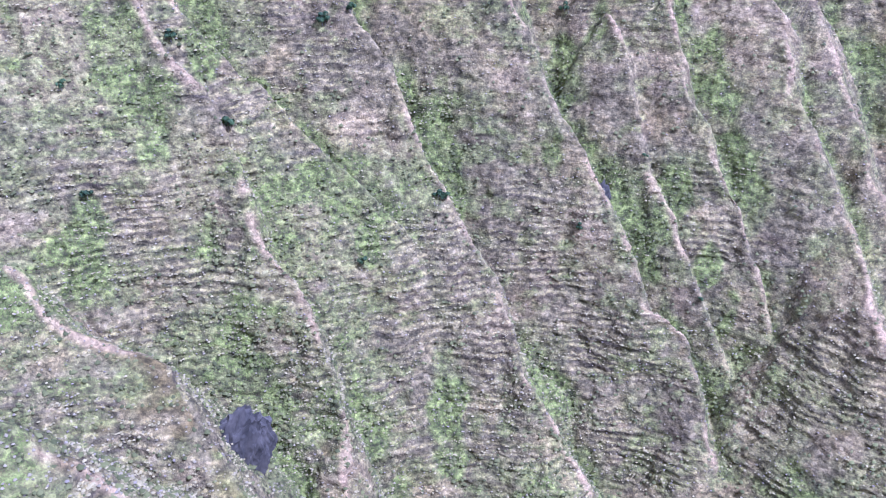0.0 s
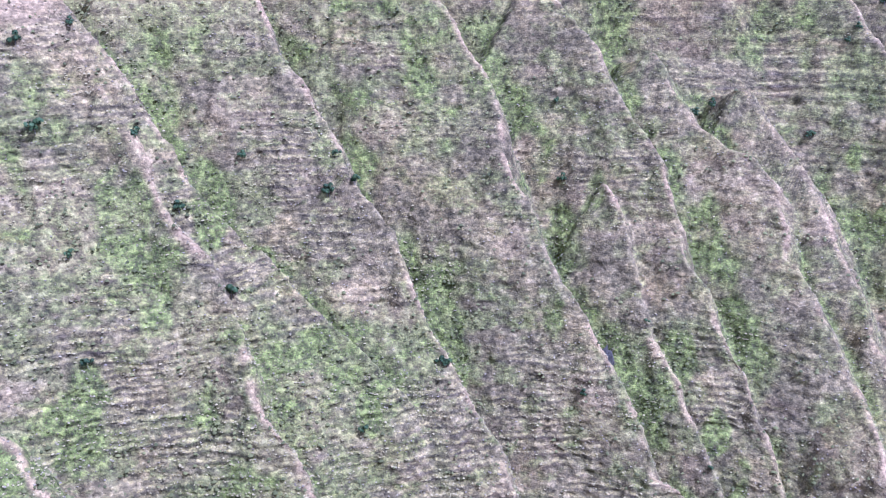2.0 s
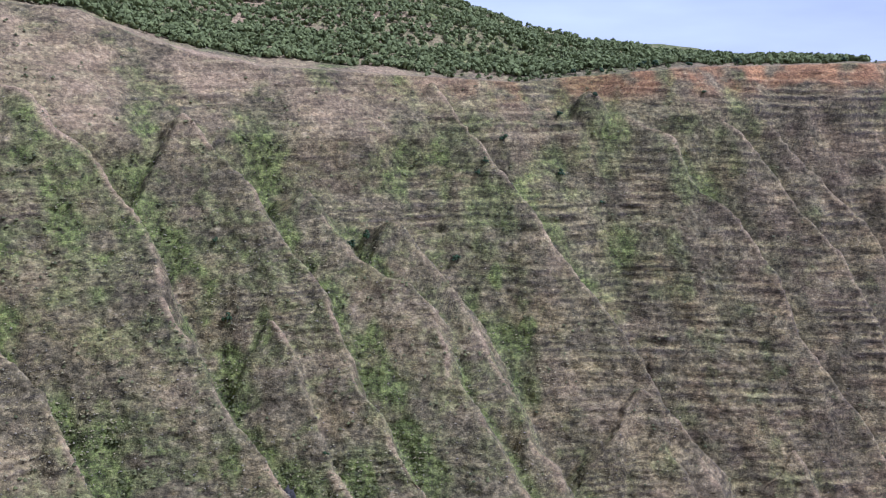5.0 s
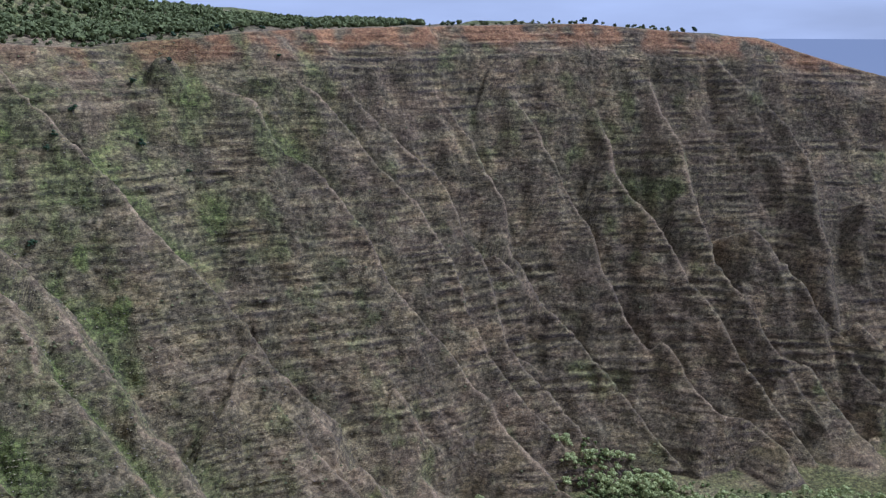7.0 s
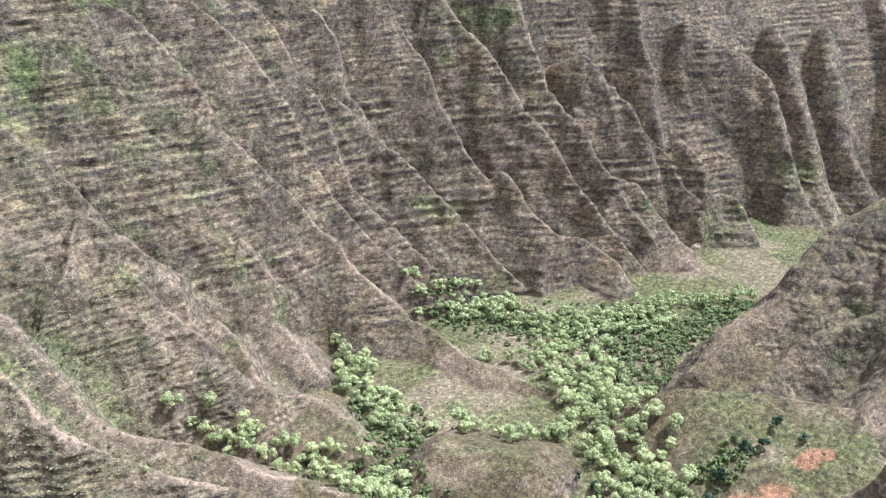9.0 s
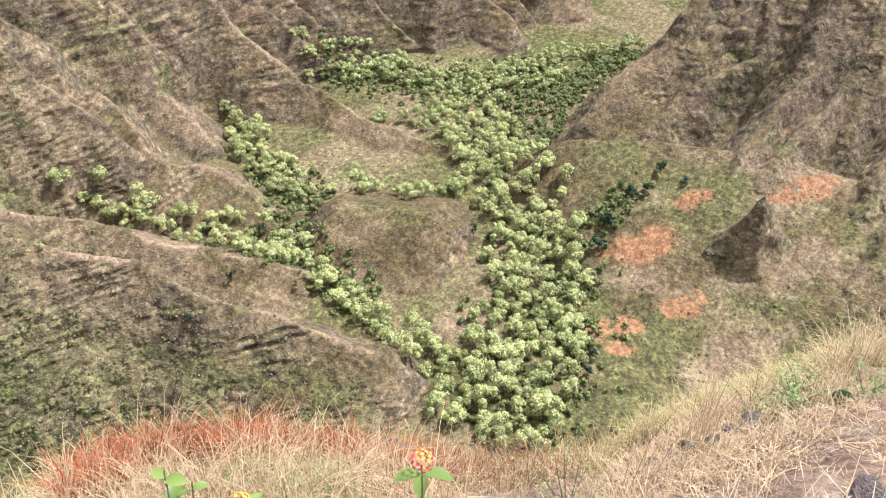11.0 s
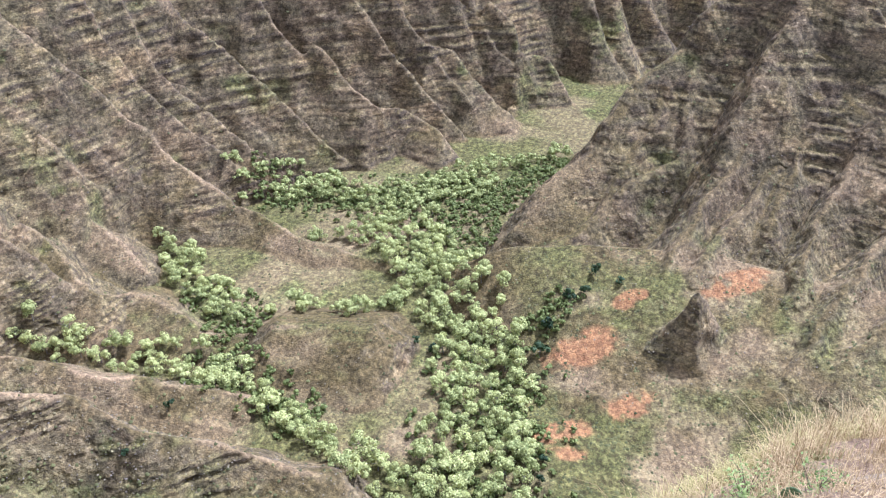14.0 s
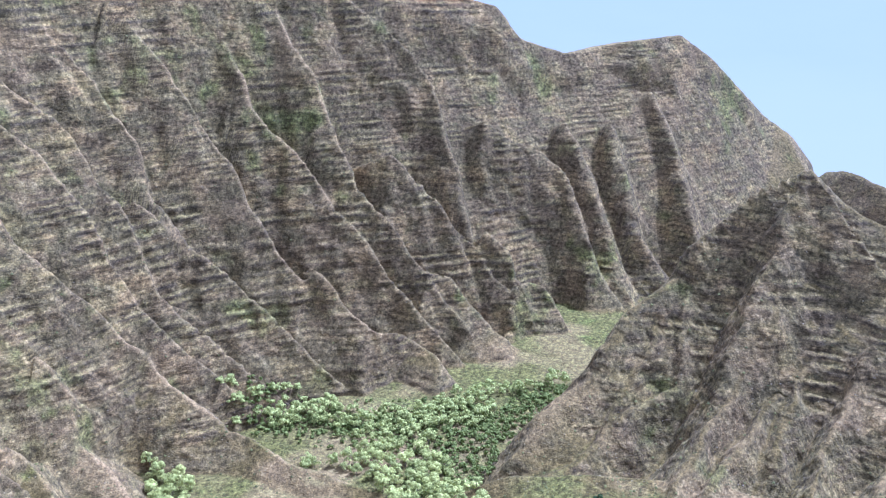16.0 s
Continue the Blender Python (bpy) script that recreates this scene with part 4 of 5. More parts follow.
def dirt_material():
    m, nt, bsdf = material("dry_soil")
    n = Net(nt)
    pos = n.position()
    broad, fine, grit = n.noise(pos, 1.3, 4, 0.6), n.noise(pos, 14, 5, 0.7), n.noise(pos, 70, 3, 0.7)
    col = n.ramp(fine, (0.3, (0.072, 0.044, 0.024)), (0.5, (0.185, 0.118, 0.068)), (0.7, (0.31, 0.215, 0.135)))
    col = n.mix(n.step(broad, 0.5, 0.7), col, n.ramp(fine, (0.3, (0.15, 0.115, 0.07)), (0.7, (0.36, 0.28, 0.18))))
    col = n.mix(1.0, col, n.ramp(grit, (0.3, (0.65, 0.65, 0.65)), (0.7, (1.25, 1.22, 1.2))), "MULTIPLY")
    n.link(col, bsdf.inputs["Base Color"])
    bsdf.inputs["Roughness"].default_value = 0.95
    bsdf.inputs["Specular IOR Level"].default_value = 0.2
    n.bump(n.math("ADD", n.math("MULTIPLY", fine, 1.0), n.math("MULTIPLY", grit, 0.35)), 0.9, 0.05, bsdf)
    return m


DIRT = dirt_material()
FA, FR = np.meshgrid(np.radians(np.arange(-58, 198, 0.5)), np.concatenate([np.linspace(0.15, 1.0, 14, endpoint=False), np.exp(np.linspace(0, math.log(17), 170))]))
fx, fy = FR * np.sin(FA), FR * np.cos(FA)
fz = slope_z(np.degrees(FA), FR) + (0.06 * fbm(fx, fy, 0 * fx, 0.9, 4, 120) + 0.03 * fbm(fx, fy, 0 * fx, 0.22, 3, 121)) * smooth(FR, 0.3, 1.0)
me = grid_mesh("slope", fx, fy, fz)
me.materials.append(DIRT)
tagged(new("pavement_of_soil", me), "steep slope of dry brown soil under the lookout", "ground", kind="structure").name = "ground_lookout"

STRAW = leafy("straw", (0.20, 0.125, 0.05), (0.68, 0.51, 0.26), 0.75, 0.25)
REDGRASS = leafy("red_grass", (0.20, 0.05, 0.016), (0.46, 0.16, 0.05), 0.8, 0.2)
GREENGRASS = leafy("green_grass", (0.10, 0.13, 0.03), (0.30, 0.32, 0.10), 0.75, 0.25)
YELLOWGRASS = leafy("yellow_grass", (0.20, 0.17, 0.05), (0.50, 0.42, 0.16), 0.75, 0.25)
LANTANALEAF = leafy("lantana_leaf", (0.060, 0.100, 0.014), (0.23, 0.29, 0.055), 0.4, 0.2)
STEM = plain("green_brown_stem", (0.12, 0.08, 0.05), (0.24, 0.19, 0.11), 30.0, 0.7)
ROCK = plain("weathered_rock", (0.07, 0.05, 0.038), (0.27, 0.20, 0.15), 5.0, 0.95, 0.3)
PALEROCK = plain("lichen_rock", (0.17, 0.15, 0.125), (0.5, 0.46, 0.40), 6.0, 0.95, 0.3)
DARKROCK = plain("dark_rock", (0.036, 0.028, 0.022), (0.19, 0.150, 0.118), 6.0, 0.95, 0.3)


def blades(az, r, height, width, lean, rng, flat=0.0):
    """Grass blades as tapering bent strips: corners and faces."""
    n = len(az)
    base = np.stack([r * np.sin(np.radians(az)), r * np.cos(np.radians(az)), slope_z(az, r) - 0.02], 1)
    t = rng.uniform(0, 2 * np.pi, n)
    out = np.stack([np.cos(t), np.sin(t), 0 * t], 1)
    side = np.stack([-np.sin(t), np.cos(t), 0 * t], 1)
    ln = np.abs(lean * rng.normal(0.6, 0.5, n))[:, None]
    h = (height * rng.uniform(0.55, 1.2, n))[:, None]
    w = (width * rng.uniform(0.6, 1.3, n))[:, None] * 0.5
    up = np.array([[0, 0, 1.0]]) * (1 - flat)
    p1 = base + (up * 0.55 + out * ln * 0.25) * h
    p2 = base + (up * (0.9 - 0.1 * ln) + out * ln * 0.75) * h
    p3 = base + (up * (1.02 - 0.35 * ln) + out * ln * 1.25) * h
    v = np.stack([base - side * w, base + side * w, p1 - side * w * 0.9, p1 + side * w * 0.9, p2 - side * w * 0.55, p2 + side * w * 0.55, p3], 1)
    f = np.array([[0, 1, 3], [0, 3, 2], [2, 3, 5], [2, 5, 4], [4, 5, 6]])
    return v.reshape(-1, 3), (np.arange(n)[:, None, None] * 7 + f[None]).reshape(-1, 3)


def grass(name, label, mat, patches):
    """One stand of grass out of tufts: patches of (count, az from, az to, share of the way to the edge from, to, blades, height, width, lean)."""
    vs, fs, count = [], [], 0
    for tufts, a0, a1, q0, q1, per, height, width, lean in patches:
        a = rng.uniform(a0, a1, tufts)
        d = np.interp(a, EDGE_AZ, EDGE_R)
        r = d * np.sqrt(rng.uniform(q0**2, q1**2, tufts))
        keep = vnoise(r * np.sin(np.radians(a)), r * np.cos(np.radians(a)), 0 * a, 0.55, 130) > -0.45
        a, r = a[keep], r[keep]
        s = rng.uniform(0.6, 1.25, len(a))
        ba = np.repeat(a, per) + np.degrees(rng.normal(0, 0.05, len(a) * per) / np.repeat(r, per))
        br = np.repeat(r, per) + rng.normal(0, 0.05, len(a) * per)
        v, f = blades(ba, br, height * np.repeat(s, per), width, lean, rng)
        vs.append(v), fs.append(f + count)
        count += len(v)
    tagged(new(name, tri_mesh(name, np.concatenate(vs), np.concatenate(fs), mat)), label, "grass", kind="stuff")


grass("dry_grass", "dry straw-coloured grass on the lookout's slope", STRAW, (
    (420, 22, 66, 0.5, 1.02, 26, 0.34, 0.005, 0.9),
    (260, 22, 85, 0.3, 0.75, 18, 0.17, 0.004, 1.3),
    (200, 62, 88, 0.75, 1.02, 16, 0.36, 0.004, 0.6),
    (170, 96, 116, 0.62, 1.0, 22, 0.45, 0.005, 0.8),
    (260, 80, 112, 0.2, 0.75, 12, 0.12, 0.004, 1.5),
    (240, 84, 114, 0.3, 0.8, 18, 0.15, 0.0045, 1.2),
    (150, 30, 70, 0.3, 0.62, 20, 0.2, 0.0045, 1.1),
    (170, 84, 104, 0.62, 0.9, 16, 0.18, 0.005, 1.2),
    (260, 78, 110, 0.28, 0.62, 22, 0.07, 0.0035, 1.7),
    (160, 45, 80, 0.28, 0.6, 24, 0.08, 0.0035, 1.7),
    (14, 93, 99, 0.18, 0.235, 44, 0.30, 0.0035, 1.0),
    (14, 79, 83, 0.28, 0.36, 30, 0.22, 0.003, 0.7),
    (10, 84, 92, 0.5, 0.7, 7, 0.75, 0.004, 0.4)))
grass("red_grass", "reddish brown seeding grass along the slope's edge", REDGRASS, (
    (460, 31, 66, 0.8, 1.02, 26, 0.36, 0.006, 0.5), (40, 64, 80, 0.85, 1.02, 14, 0.36, 0.006, 0.4)))
grass("green_grass", "fresh green grass among the straw", GREENGRASS, (
    (90, 45, 56, 0.56, 0.78, 24, 0.2, 0.004, 0.8), (40, 26, 84, 0.4, 0.9, 12, 0.12, 0.005, 1.0), (60, 92, 101, 0.5, 0.7, 14, 0.14, 0.005, 0.9)))
grass("yellow_grass", "yellow green grass on the far shoulder", YELLOWGRASS, (
    (420, 80, 104, 0.78, 1.03, 22, 0.2, 0.006, 1.0),))
# fallen straw lying on the soil
n = 9000
la, lr = rng.uniform(26, 112, n), rng.uniform(1.3, 5.5, n)
v, f = blades(la, lr, np.full(n, 0.11), 0.004, 1.2, rng, 0.93)
tagged(new("straw_litter", tri_mesh("straw_litter", v + (0, 0, 0.03), f, STRAW)), "broken dry straw lying on the soil", "straw", kind="stuff")


# stones and rocks
def rock_mesh(name, seed, mat, sharp=0.35):
    bm = bmesh.new()
    bmesh.ops.create_icosphere(bm, subdivisions=3, radius=1.0)
    for v in bm.verts:
        p = v.co * 1.3 + Vector((seed * 7.1, seed * 3.3, 0))
        v.co *= 1 + sharp * noise.noise(p) + 0.18 * noise.noise(p * 3.1) + 0.06 * noise.noise(p * 9)
    me = bpy.data.meshes.new(name)
    bm.to_mesh(me)
    bm.free()
    me.materials.append(mat)
    return me


ROCKS = (
    (102.7, 2.97, 0.10, 0.07, 0.05, ROCK, "brown rounded stone on bare soil"), (68.6, 3.27, 0.13, 0.09, 0.06, ROCK, "flat brown rock half buried in grass"),
    (35.4, 3.08, 0.13, 0.06, 0.05, PALEROCK, "pale grey rock behind the lantana"), (27.5, 2.81, 0.08, 0.07, 0.06, PALEROCK, "pale lichen-covered rock in dry grass"),
    (108.6, 2.75, 0.10, 0.07, 0.07, DARKROCK, "dark grey outcrop on the path's edge"), (111.5, 2.05, 0.14, 0.12, 0.10, DARKROCK, "dark fractured outcrop in the soil"),
    (73.9, 2.35, 0.07, 0.05, 0.04, DARKROCK, "small dark stone in dry litter"), (76.9, 2.55, 0.06, 0.05, 0.03, PALEROCK, "small pale stone in dry litter"),
    (75.2, 2.3, 0.05, 0.04, 0.03, PALEROCK, "small pale stone on soil"), (90.0, 4.35, 0.07, 0.05, 0.05, DARKROCK, "dark stone in the broken soil bank"), (88.6, 4.35, 0.09, 0.05, 0.05, DARKROCK, "dark stone in the broken soil bank"),
    (91.4, 4.6, 0.08, 0.06, 0.05, DARKROCK, "dark stone in the broken soil bank"), (87.2, 4.3, 0.06, 0.05, 0.04, DARKROCK, "dark stone in the broken soil bank"), (85.6, 4.2, 0.07, 0.05, 0.04, ROCK, "brown stone in the broken soil bank"),
    (92.6, 4.9, 0.09, 0.07, 0.07, ROCK, "brown rock on the bank"), (92.9, 4.7, 0.04, 0.04, 0.03, PALEROCK, "pale lichen stone on the bank"), (48.0, 2.95, 0.06, 0.05, 0.04, PALEROCK, "pale stone by the green grass"),
    (61.0, 5.3, 0.30, 0.22, 0.16, DARKROCK, "dark pitted rock at the slope's edge"), (58.5, 5.3, 0.22, 0.16, 0.12, ROCK, "brown rock at the slope's edge"))
for i, (az, r, sx, sy, sz, mat, label) in enumerate(ROCKS):
    ob = tagged(new("rock", rock_mesh("rock", i, mat)), label, "rock")
    ob.matrix_basis = Matrix.Translation(slope_at(az, r, sz * 0.25)) @ pose(0, 0, 0, rng.uniform(-15, 15), rng.uniform(-15, 15), rng.uniform(0, 180)) @ Matrix.Diagonal((sx, sy, sz, 1))
n = 2600
pa, pr = rng.uniform(60, 114, n), 1.2 + 4.5 * rng.uniform(0, 1, n) ** 1.3
pc = np.stack([pr * np.sin(np.radians(pa)), pr * np.cos(np.radians(pa)), slope_z(pa, pr) + 0.01], 1)
octa = np.array([[1, 0, 0], [0, 1, 0], [-1, 0, 0], [0, -1, 0], [0, 0, 0.7], [0, 0, -0.7]], float)
of = np.array([[0, 1, 4], [1, 2, 4], [2, 3, 4], [3, 0, 4], [1, 0, 5], [2, 1, 5], [3, 2, 5], [0, 3, 5]])
pv = pc[:, None] + octa[None] * rng.uniform(0.003, 0.013, (n, 1, 1)) * rng.uniform(0.6, 1.3, (n, 6, 1))
PEBBLE = leafy("pebble", (0.08, 0.06, 0.05), (0.36, 0.31, 0.26), 0.9)
tagged(new("pebbles", tri_mesh("pebbles", pv.reshape(-1, 3), (np.arange(n)[:, None, None] * 6 + of[None]).reshape(-1, 3), PEBBLE)), "small brown and grey pebbles on the soil", "pebbles", kind="stuff")


# ---------------------------------------------------------------- lantana
def leaf_mesh():
    """A broad pointed leaf, folded along its midrib and drooping at the tip, one unit long."""
    verts, faces = [], []
    n = 7
    for i in range(n):
        u = i / (n - 1)
        w = 0.31 * math.sin(math.pi * min(1, u * 0.9 + 0.08)) ** 0.8 if i < n - 1 else 0.0
        z = 0.12 * u - 0.38 * u * u
        jag = 0.015 * (-1) ** i
        verts += [(u, -w - jag, z + 0.30 * w), (u, 0, z), (u, w + jag, z + 0.30 * w)]
    for i in range(n - 1):
        a = 3 * i
        faces += [(a, a + 3, a + 4, a + 1), (a + 1, a + 4, a + 5, a + 2)]
    return mesh_from("leaf", verts, faces, LANTANALEAF, flat=False)


def head_mesh(kind):
    """A rounded head of many small florets."""
    rg = np.random.default_rng(ord(kind))
    inner, outer = {"o": ((0.95, 0.42, 0.02), (0.75, 0.08, 0.08)), "p": ((0.80, 0.12, 0.16), (0.85, 0.35, 0.50)), "y": ((0.90, 0.30, 0.03), (0.80, 0.08, 0.10))}[kind]
    me = bpy.data.meshes.new("flower_head")
    bm = bmesh.new()
    for name, c in (("floret_inner", inner), ("floret_outer", outer)):
        m = plain(name, tuple(v * 0.8 for v in c), c, 60.0, 0.6)
        me.materials.append(m)
    for i in range(34):
        z = 1 - 1.25 * (i + 0.5) / 34
        t = i * 2.39996
        q = math.sqrt(max(0, 1 - z * z))
        nrm = Vector((q * math.cos(t), q * math.sin(t), z))
        u = nrm.orthogonal().normalized()
        v = nrm.cross(u)
        c = nrm * Vector((1, 1, 0.7)).length / 1.6 + Vector((0, 0, 0.1))
        mid = bm.verts.new(c + nrm * 0.05)
        ring = []
        for k in range(8):
            a = 2 * math.pi * k / 8 + rg.uniform(0, 0.3)
            ring.append(bm.verts.new(c + (u * math.cos(a) + v * math.sin(a)) * (0.24 if k % 2 == 0 else 0.15) + nrm * rg.uniform(0.02, 0.1)))
        for k in range(8):
            fc = bm.faces.new((mid, ring[k], ring[(k + 1) % 8]))
            fc.material_index = 0 if z > 0.5 else 1
    bm.to_mesh(me)
    bm.free()
    return me


LEAF = leaf_mesh()
HEADS = {k: head_mesh(k) for k in "opy"}


def stem_mesh(p, q, r0, r1, bow):
    verts, faces = [], []
    d = (q - p).normalized()
    u = d.orthogonal().normalized()
    v = d.cross(u)
    for i in range(6):
        s = i / 5
        c = p.lerp(q, s) + bow * math.sin(math.pi * s)
        for k in range(5):
            t = 2 * math.pi * k / 5
            verts.append(tuple(c + (u * math.cos(t) + v * math.sin(t)) * (r0 + (r1 - r0) * s)))
    for i in range(5):
        for k in range(5):
            a, b = i * 5 + k, i * 5 + (k + 1) % 5
            faces.append((a, b, b + 5, a + 5))
    return mesh_from("stem", verts, faces, STEM, flat=False)


def lantana(label, base, *shoots):
    """A lantana plant: each shoot has its tip's place, its kind of tip and the pairs of leaves along its upper part."""
    rg = np.random.default_rng(int(abs(base[0] * 100)))
    top = new("lantana_plant")
    base = Vector(base)
    top.location = base
    for tip, kind, pairs in shoots:
        tip = Vector(tip) - base
        bow = Vector((rg.normal(0, 0.03), rg.normal(0, 0.03), 0.02))
        part("stem", stem_mesh(Vector((0, 0, -0.03)), tip, 0.006, 0.002, bow), top)
        d = tip.normalized()
        for j in range(pairs + 2):
            s = 1 - 0.03 - 0.085 * j
            spot = tip * s + bow * math.sin(math.pi * s)
            turn = rg.uniform(0, math.pi) if j == 0 else turn + math.pi / 2
            for side in (0, math.pi):
                a = turn + side + rg.normal(0, 0.25)
                out = Vector((math.cos(a), math.sin(a), rg.uniform(-0.1, 0.55))).normalized()
                size = rg.uniform(0.055, 0.090) * (0.65 if j == 0 and kind == "l" else 1.0)
                y = Vector((0, 0, 1)).cross(out).normalized()
                rot = Matrix((out, y, out.cross(y))).transposed().to_4x4()
                lf = part("leaf", LEAF, top)
                lf.matrix_local = Matrix.Translation(spot) @ rot @ pose(0, 0, 0, rg.normal(0, 18)) @ Matrix.Scale(size, 4)
        if kind != "l":
            hd = part("flower_head", HEADS[kind], top, {"o": "orange and red flower head", "p": "pink flower head", "y": "yellow and pink flower head"}[kind])
            hd.matrix_local = Matrix.Translation(tip + Vector((0, 0, 0.012))) @ pose(0, 0, 0, rg.uniform(-20, 20), rg.uniform(-20, 20)) @ Matrix.Scale(0.026, 4)
    return tagged(top, label, "flowering shrub", "lantana plants")


lantana("spreading lantana shrub with orange and pink flowers", (0.784, 0.935, 297.568),
        ((0.846, 1.031, 298.509), "l", 5),
        ((0.87, 0.985, 298.466), "l", 2),
        ((0.857, 0.849, 298.468), "o", 4),
        ((0.682, 1.032, 298.493), "p", 3),
        ((0.761, 0.875, 298.432), "l", 4),
        ((0.777, 0.829, 298.477), "l", 4),
        ((0.776, 0.746, 298.434), "l", 4),
        ((0.6, 0.911, 298.506), "l", 4),
        ((0.759, 0.689, 298.401), "l", 3),
        ((0.607, 0.825, 298.52), "l", 4),
        ((0.656, 0.741, 298.497), "l", 4),
        ((0.662, 0.677, 298.469), "l", 3),
        ((0.673, 0.817, 298.483), "l", 4),
        ((0.776, 0.997, 298.475), "l", 4),
        ((0.697, 0.882, 298.469), "l", 4),
        ((0.706, 0.743, 298.46), "l", 4),
        ((0.669, 0.947, 298.47), "l", 3),
        ((0.716, 0.812, 298.463), "l", 4))
lantana("young lantana with broad green leaves", (1.048, 0.681, 297.409),
        ((0.941, 0.585, 298.395), "l", 3),
        ((0.872, 0.536, 298.399), "l", 3),
        ((0.775, 0.569, 298.42), "l", 4),
        ((0.742, 0.596, 298.413), "l", 3))
lantana("tall lantana stem with a yellow and pink flower", (1.178, 0.5, 297.337),
        ((1.131, 0.565, 298.451), "y", 3),
        ((0.96, 0.394, 298.408), "l", 4),
        ((0.908, 0.299, 298.416), "l", 3),
        ((0.824, 0.402, 298.451), "l", 4),
        ((0.849, 0.33, 298.447), "l", 4),
        ((0.929, 0.406, 298.393), "l", 3))
lantana("small green lantana seedling in dry soil", (1.877, 0.098, 297.079),
        ((1.15, 0.069, 298.244), "l", 3))
lantana("small green seedling beside the straw", (2.005, -0.426, 297.363),
        ((1.388, -0.288, 298.189), "l", 3))

# prickly pear on the shoulder
def pad_mesh():
    bm = bmesh.new()
    bmesh.ops.create_uvsphere(bm, u_segments=18, v_segments=12, radius=1.0)
    for v in bm.verts:
        t = (v.co.z + 1) / 2
        v.co.x *= 0.62 + 0.38 * math.sin(math.pi * min(1, t * 0.75 + 0.12))
        v.co.y *= 0.17
        v.co.z += 1
    me = bpy.data.meshes.new("pad")
    bm.to_mesh(me)
    bm.free()
    me.polygons.foreach_set("use_smooth", [True] * len(me.polygons))
    me.materials.append(plain("cactus_skin", (0.05, 0.10, 0.03), (0.15, 0.22, 0.07), 8.0, 0.5, 0.01))
    return me


pear = new("prickly_pear")
pear.location = slope_at(98.6, 5.1)
PAD = pad_mesh()
for x, y, z, s, turn, tilt in ((0.0, 0, -0.03, 0.085, 75, 6), (0.05, 0.03, -0.03, 0.05, 40, -20), (-0.04, -0.03, -0.04, 0.045, 120, 15)):
    p = part("pad", PAD, pear)
    p.matrix_local = Matrix.Translation((x, y, z)) @ pose(0, 0, 0, 0, tilt, turn) @ Matrix.Scale(s, 4)
tagged(pear, "small green prickly pear on the grassy shoulder", "cactus")


# low shrubs with bare twigs
def low_shrub(label, az, r, size, leaves, mat, seed):
    rg = np.random.default_rng(seed)
    top = new("low_shrub")
    top.location = slope_at(az, r)
    tips = []
    for i in range(11):
        a = rg.uniform(0, 2 * math.pi)
        tip = Vector((math.cos(a) * size * rg.uniform(0.2, 0.8), math.sin(a) * size * rg.uniform(0.2, 0.8), size * rg.uniform(0.5, 1.1)))
        tips.append(tip)
        part("twig", stem_mesh(Vector((0, 0, -0.02)), tip, 0.006, 0.0015, Vector((rg.normal(0, 0.05), rg.normal(0, 0.05), 0)) * size), top)
    if leaves:
        c = np.array([tuple(tips[i % 11] * rg.uniform(0.55, 1.05)) for i in range(leaves)]) + rg.normal(0, 0.03 * size / 0.25, (leaves, 3))
        v, f = leaf_cards(c, np.tile([0, 0, 1.0], (leaves, 1)), 0.016, rg, 0.5)
        part("foliage", tri_mesh("foliage", v, f, mat), top)
    return tagged(top, label, "shrub")


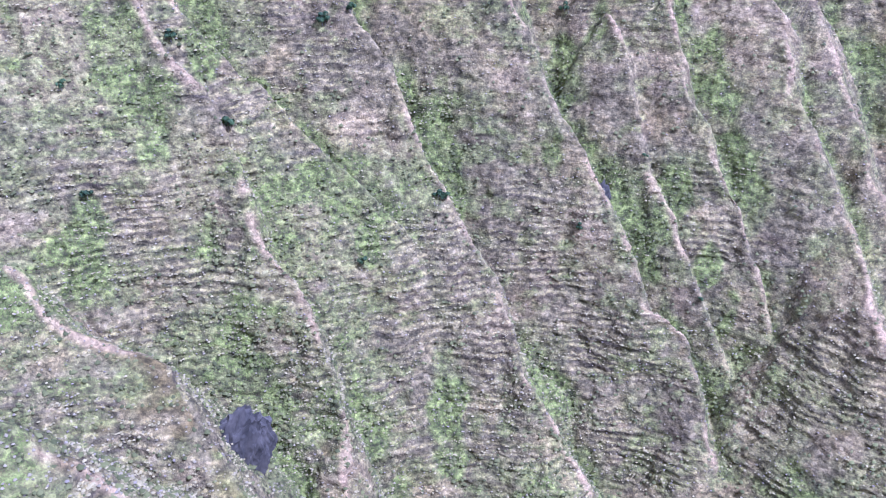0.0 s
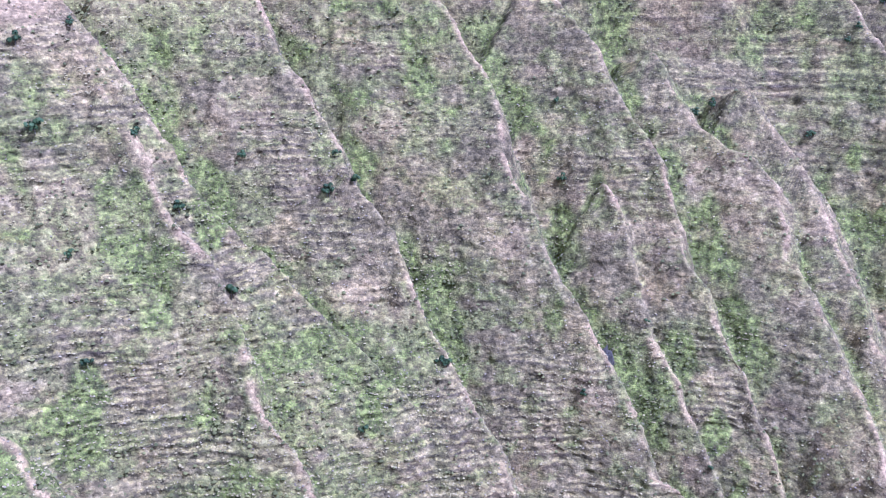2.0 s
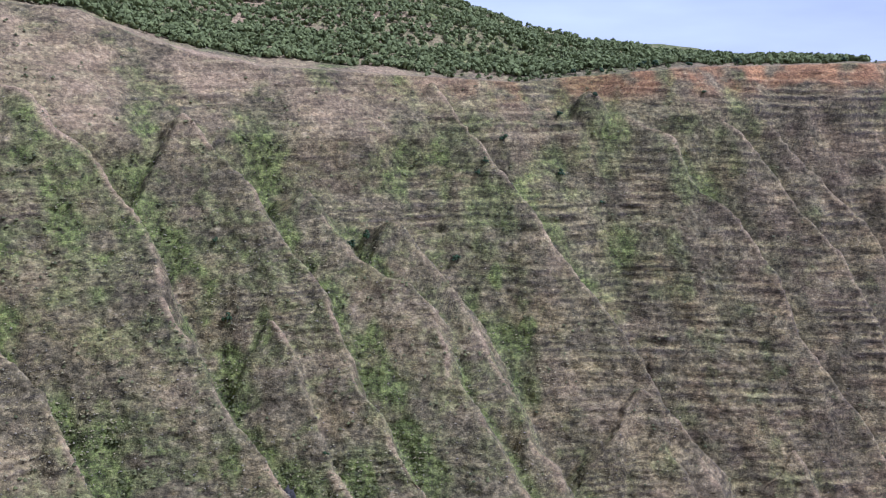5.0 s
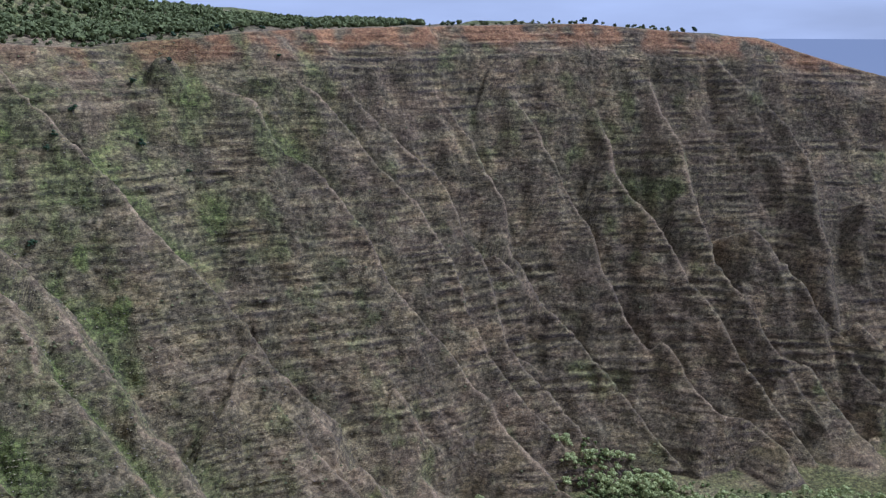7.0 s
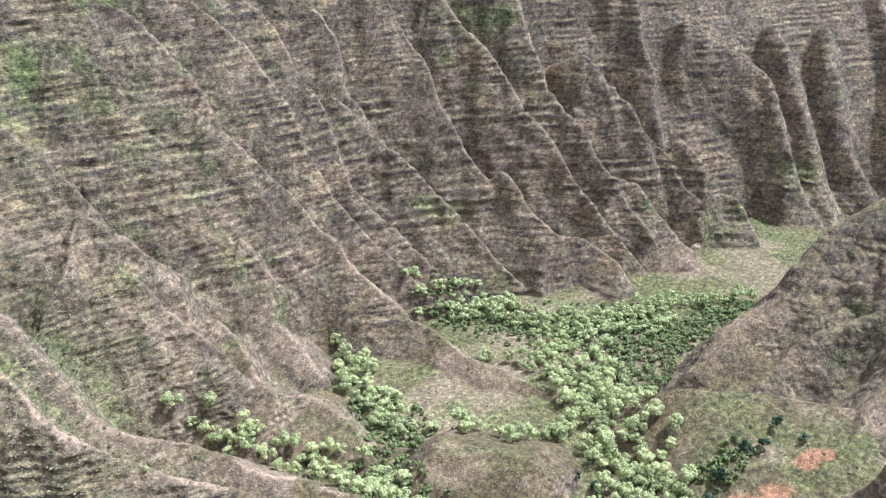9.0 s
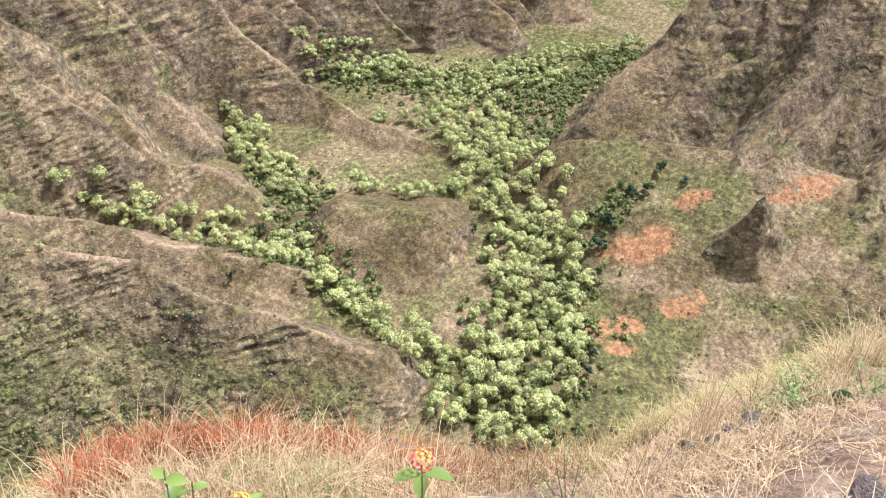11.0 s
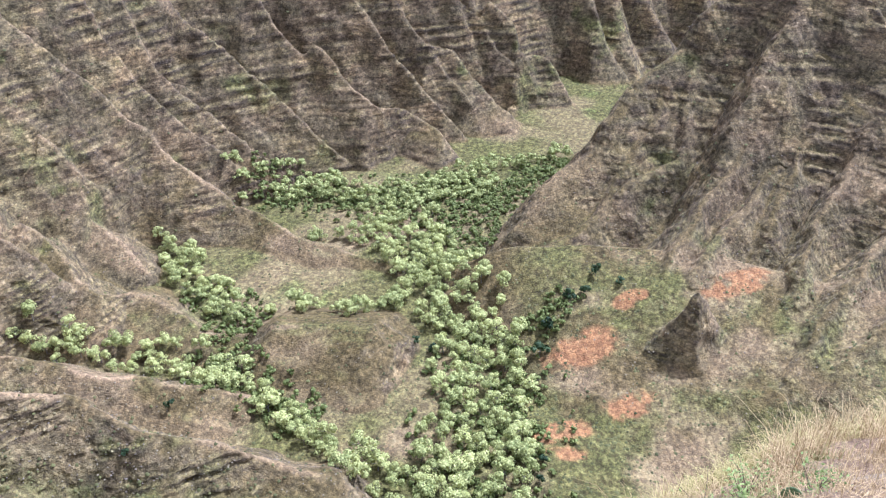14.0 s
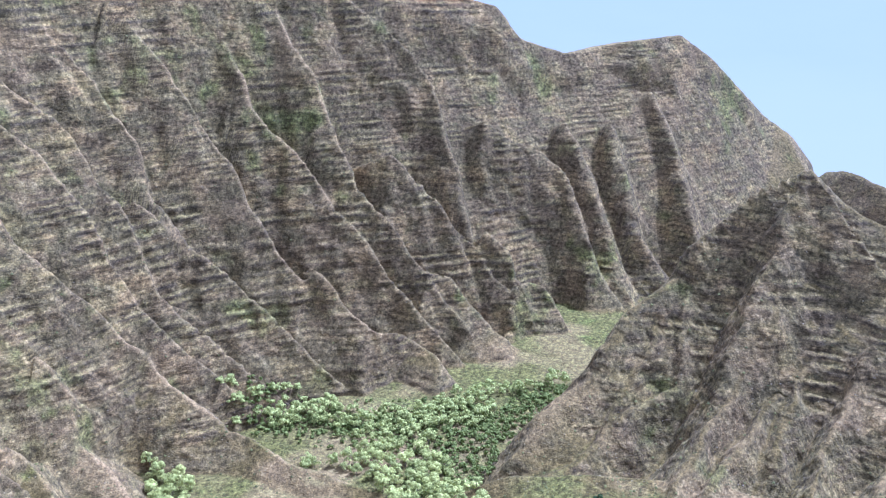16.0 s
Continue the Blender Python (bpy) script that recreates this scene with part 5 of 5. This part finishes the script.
SHRUBLEAF = leafy("shrub_leaf", (0.10, 0.15, 0.03), (0.34, 0.40, 0.12), 0.6, 0.25)
low_shrub("twiggy grey shrub with a few green leaves", 78.4, 3.5, 0.36, 60, SHRUBLEAF, 1)
low_shrub("low bright green shrub on the bank", 95.5, 5.2, 0.28, 170, SHRUBLEAF, 2)
low_shrub("low bright green shrub on the bank", 95.2, 6.0, 0.32, 150, SHRUBLEAF, 3)
low_shrub("low green shrub beside the cactus", 99.8, 5.4, 0.26, 150, SHRUBLEAF, 4)
low_shrub("bare grey twigs on the shoulder", 92.0, 5.6, 0.3, 20, SHRUBLEAF, 5)
low_shrub("thin leafy weed among straw", 74.5, 4.6, 0.4, 40, SHRUBLEAF, 6)
low_shrub("small green weed in dry litter", 55.8, 2.95, 0.12, 40, SHRUBLEAF, 7)


# ---------------------------------------------------------------- bare rock faces on the cliffs
OUTCROP = plain("bare_basalt", (0.012, 0.010, 0.009), (0.062, 0.052, 0.044), 3.0, 0.9, 0.4)


def outcrop(label, x, y, sx, sy, sz, lean, turn, seed):
    """A face of bare upright columns, broken off at uneven heights."""
    bm = bmesh.new()
    bmesh.ops.create_icosphere(bm, subdivisions=5, radius=1.0)
    for v in bm.verts:
        p = v.co.copy()
        rib = noise.noise(Vector((p.x * 5, p.y * 5, p.z * 0.5 + seed)))
        rib += 0.6 * noise.noise(Vector((p.x * 12, p.y * 12, p.z * 0.9 + seed)))
        cut = noise.noise(Vector((p.x * 2.2, p.y * 2.2, seed * 3.7))) + 0.4 * noise.noise(Vector((p.x * 7, p.y * 7, p.z * 6)))
        v.co.x, v.co.y = p.x * (1 + 0.22 * rib), p.y * (1 + 0.30 * rib)
        v.co.z = p.z * (1 + 0.32 * cut)
    me = bpy.data.meshes.new("rock_outcrop")
    bm.to_mesh(me)
    bm.free()
    me.materials.append(OUTCROP)
    top = new("rock_outcrop", me)
    z = float(land_z(x, y)[0]) - 0.4 * sz
    top.matrix_basis = pose(x, y, z, 0, lean, turn) @ Matrix.Diagonal((sx, sy, sz, 1))
    return tagged(top, label, "rock face")


outcrop("dark notched rock face beside the ridge", 72, 377, 6, 3.5, 12, 14, 20, 3)
outcrop("tall dark bare cliff under the spur", -72, 235, 12, 7, 20, 22, 25, 4)
outcrop("grey columnar rock on the ridge's flank", 24, 334, 4, 3, 9, 10, 30, 8)
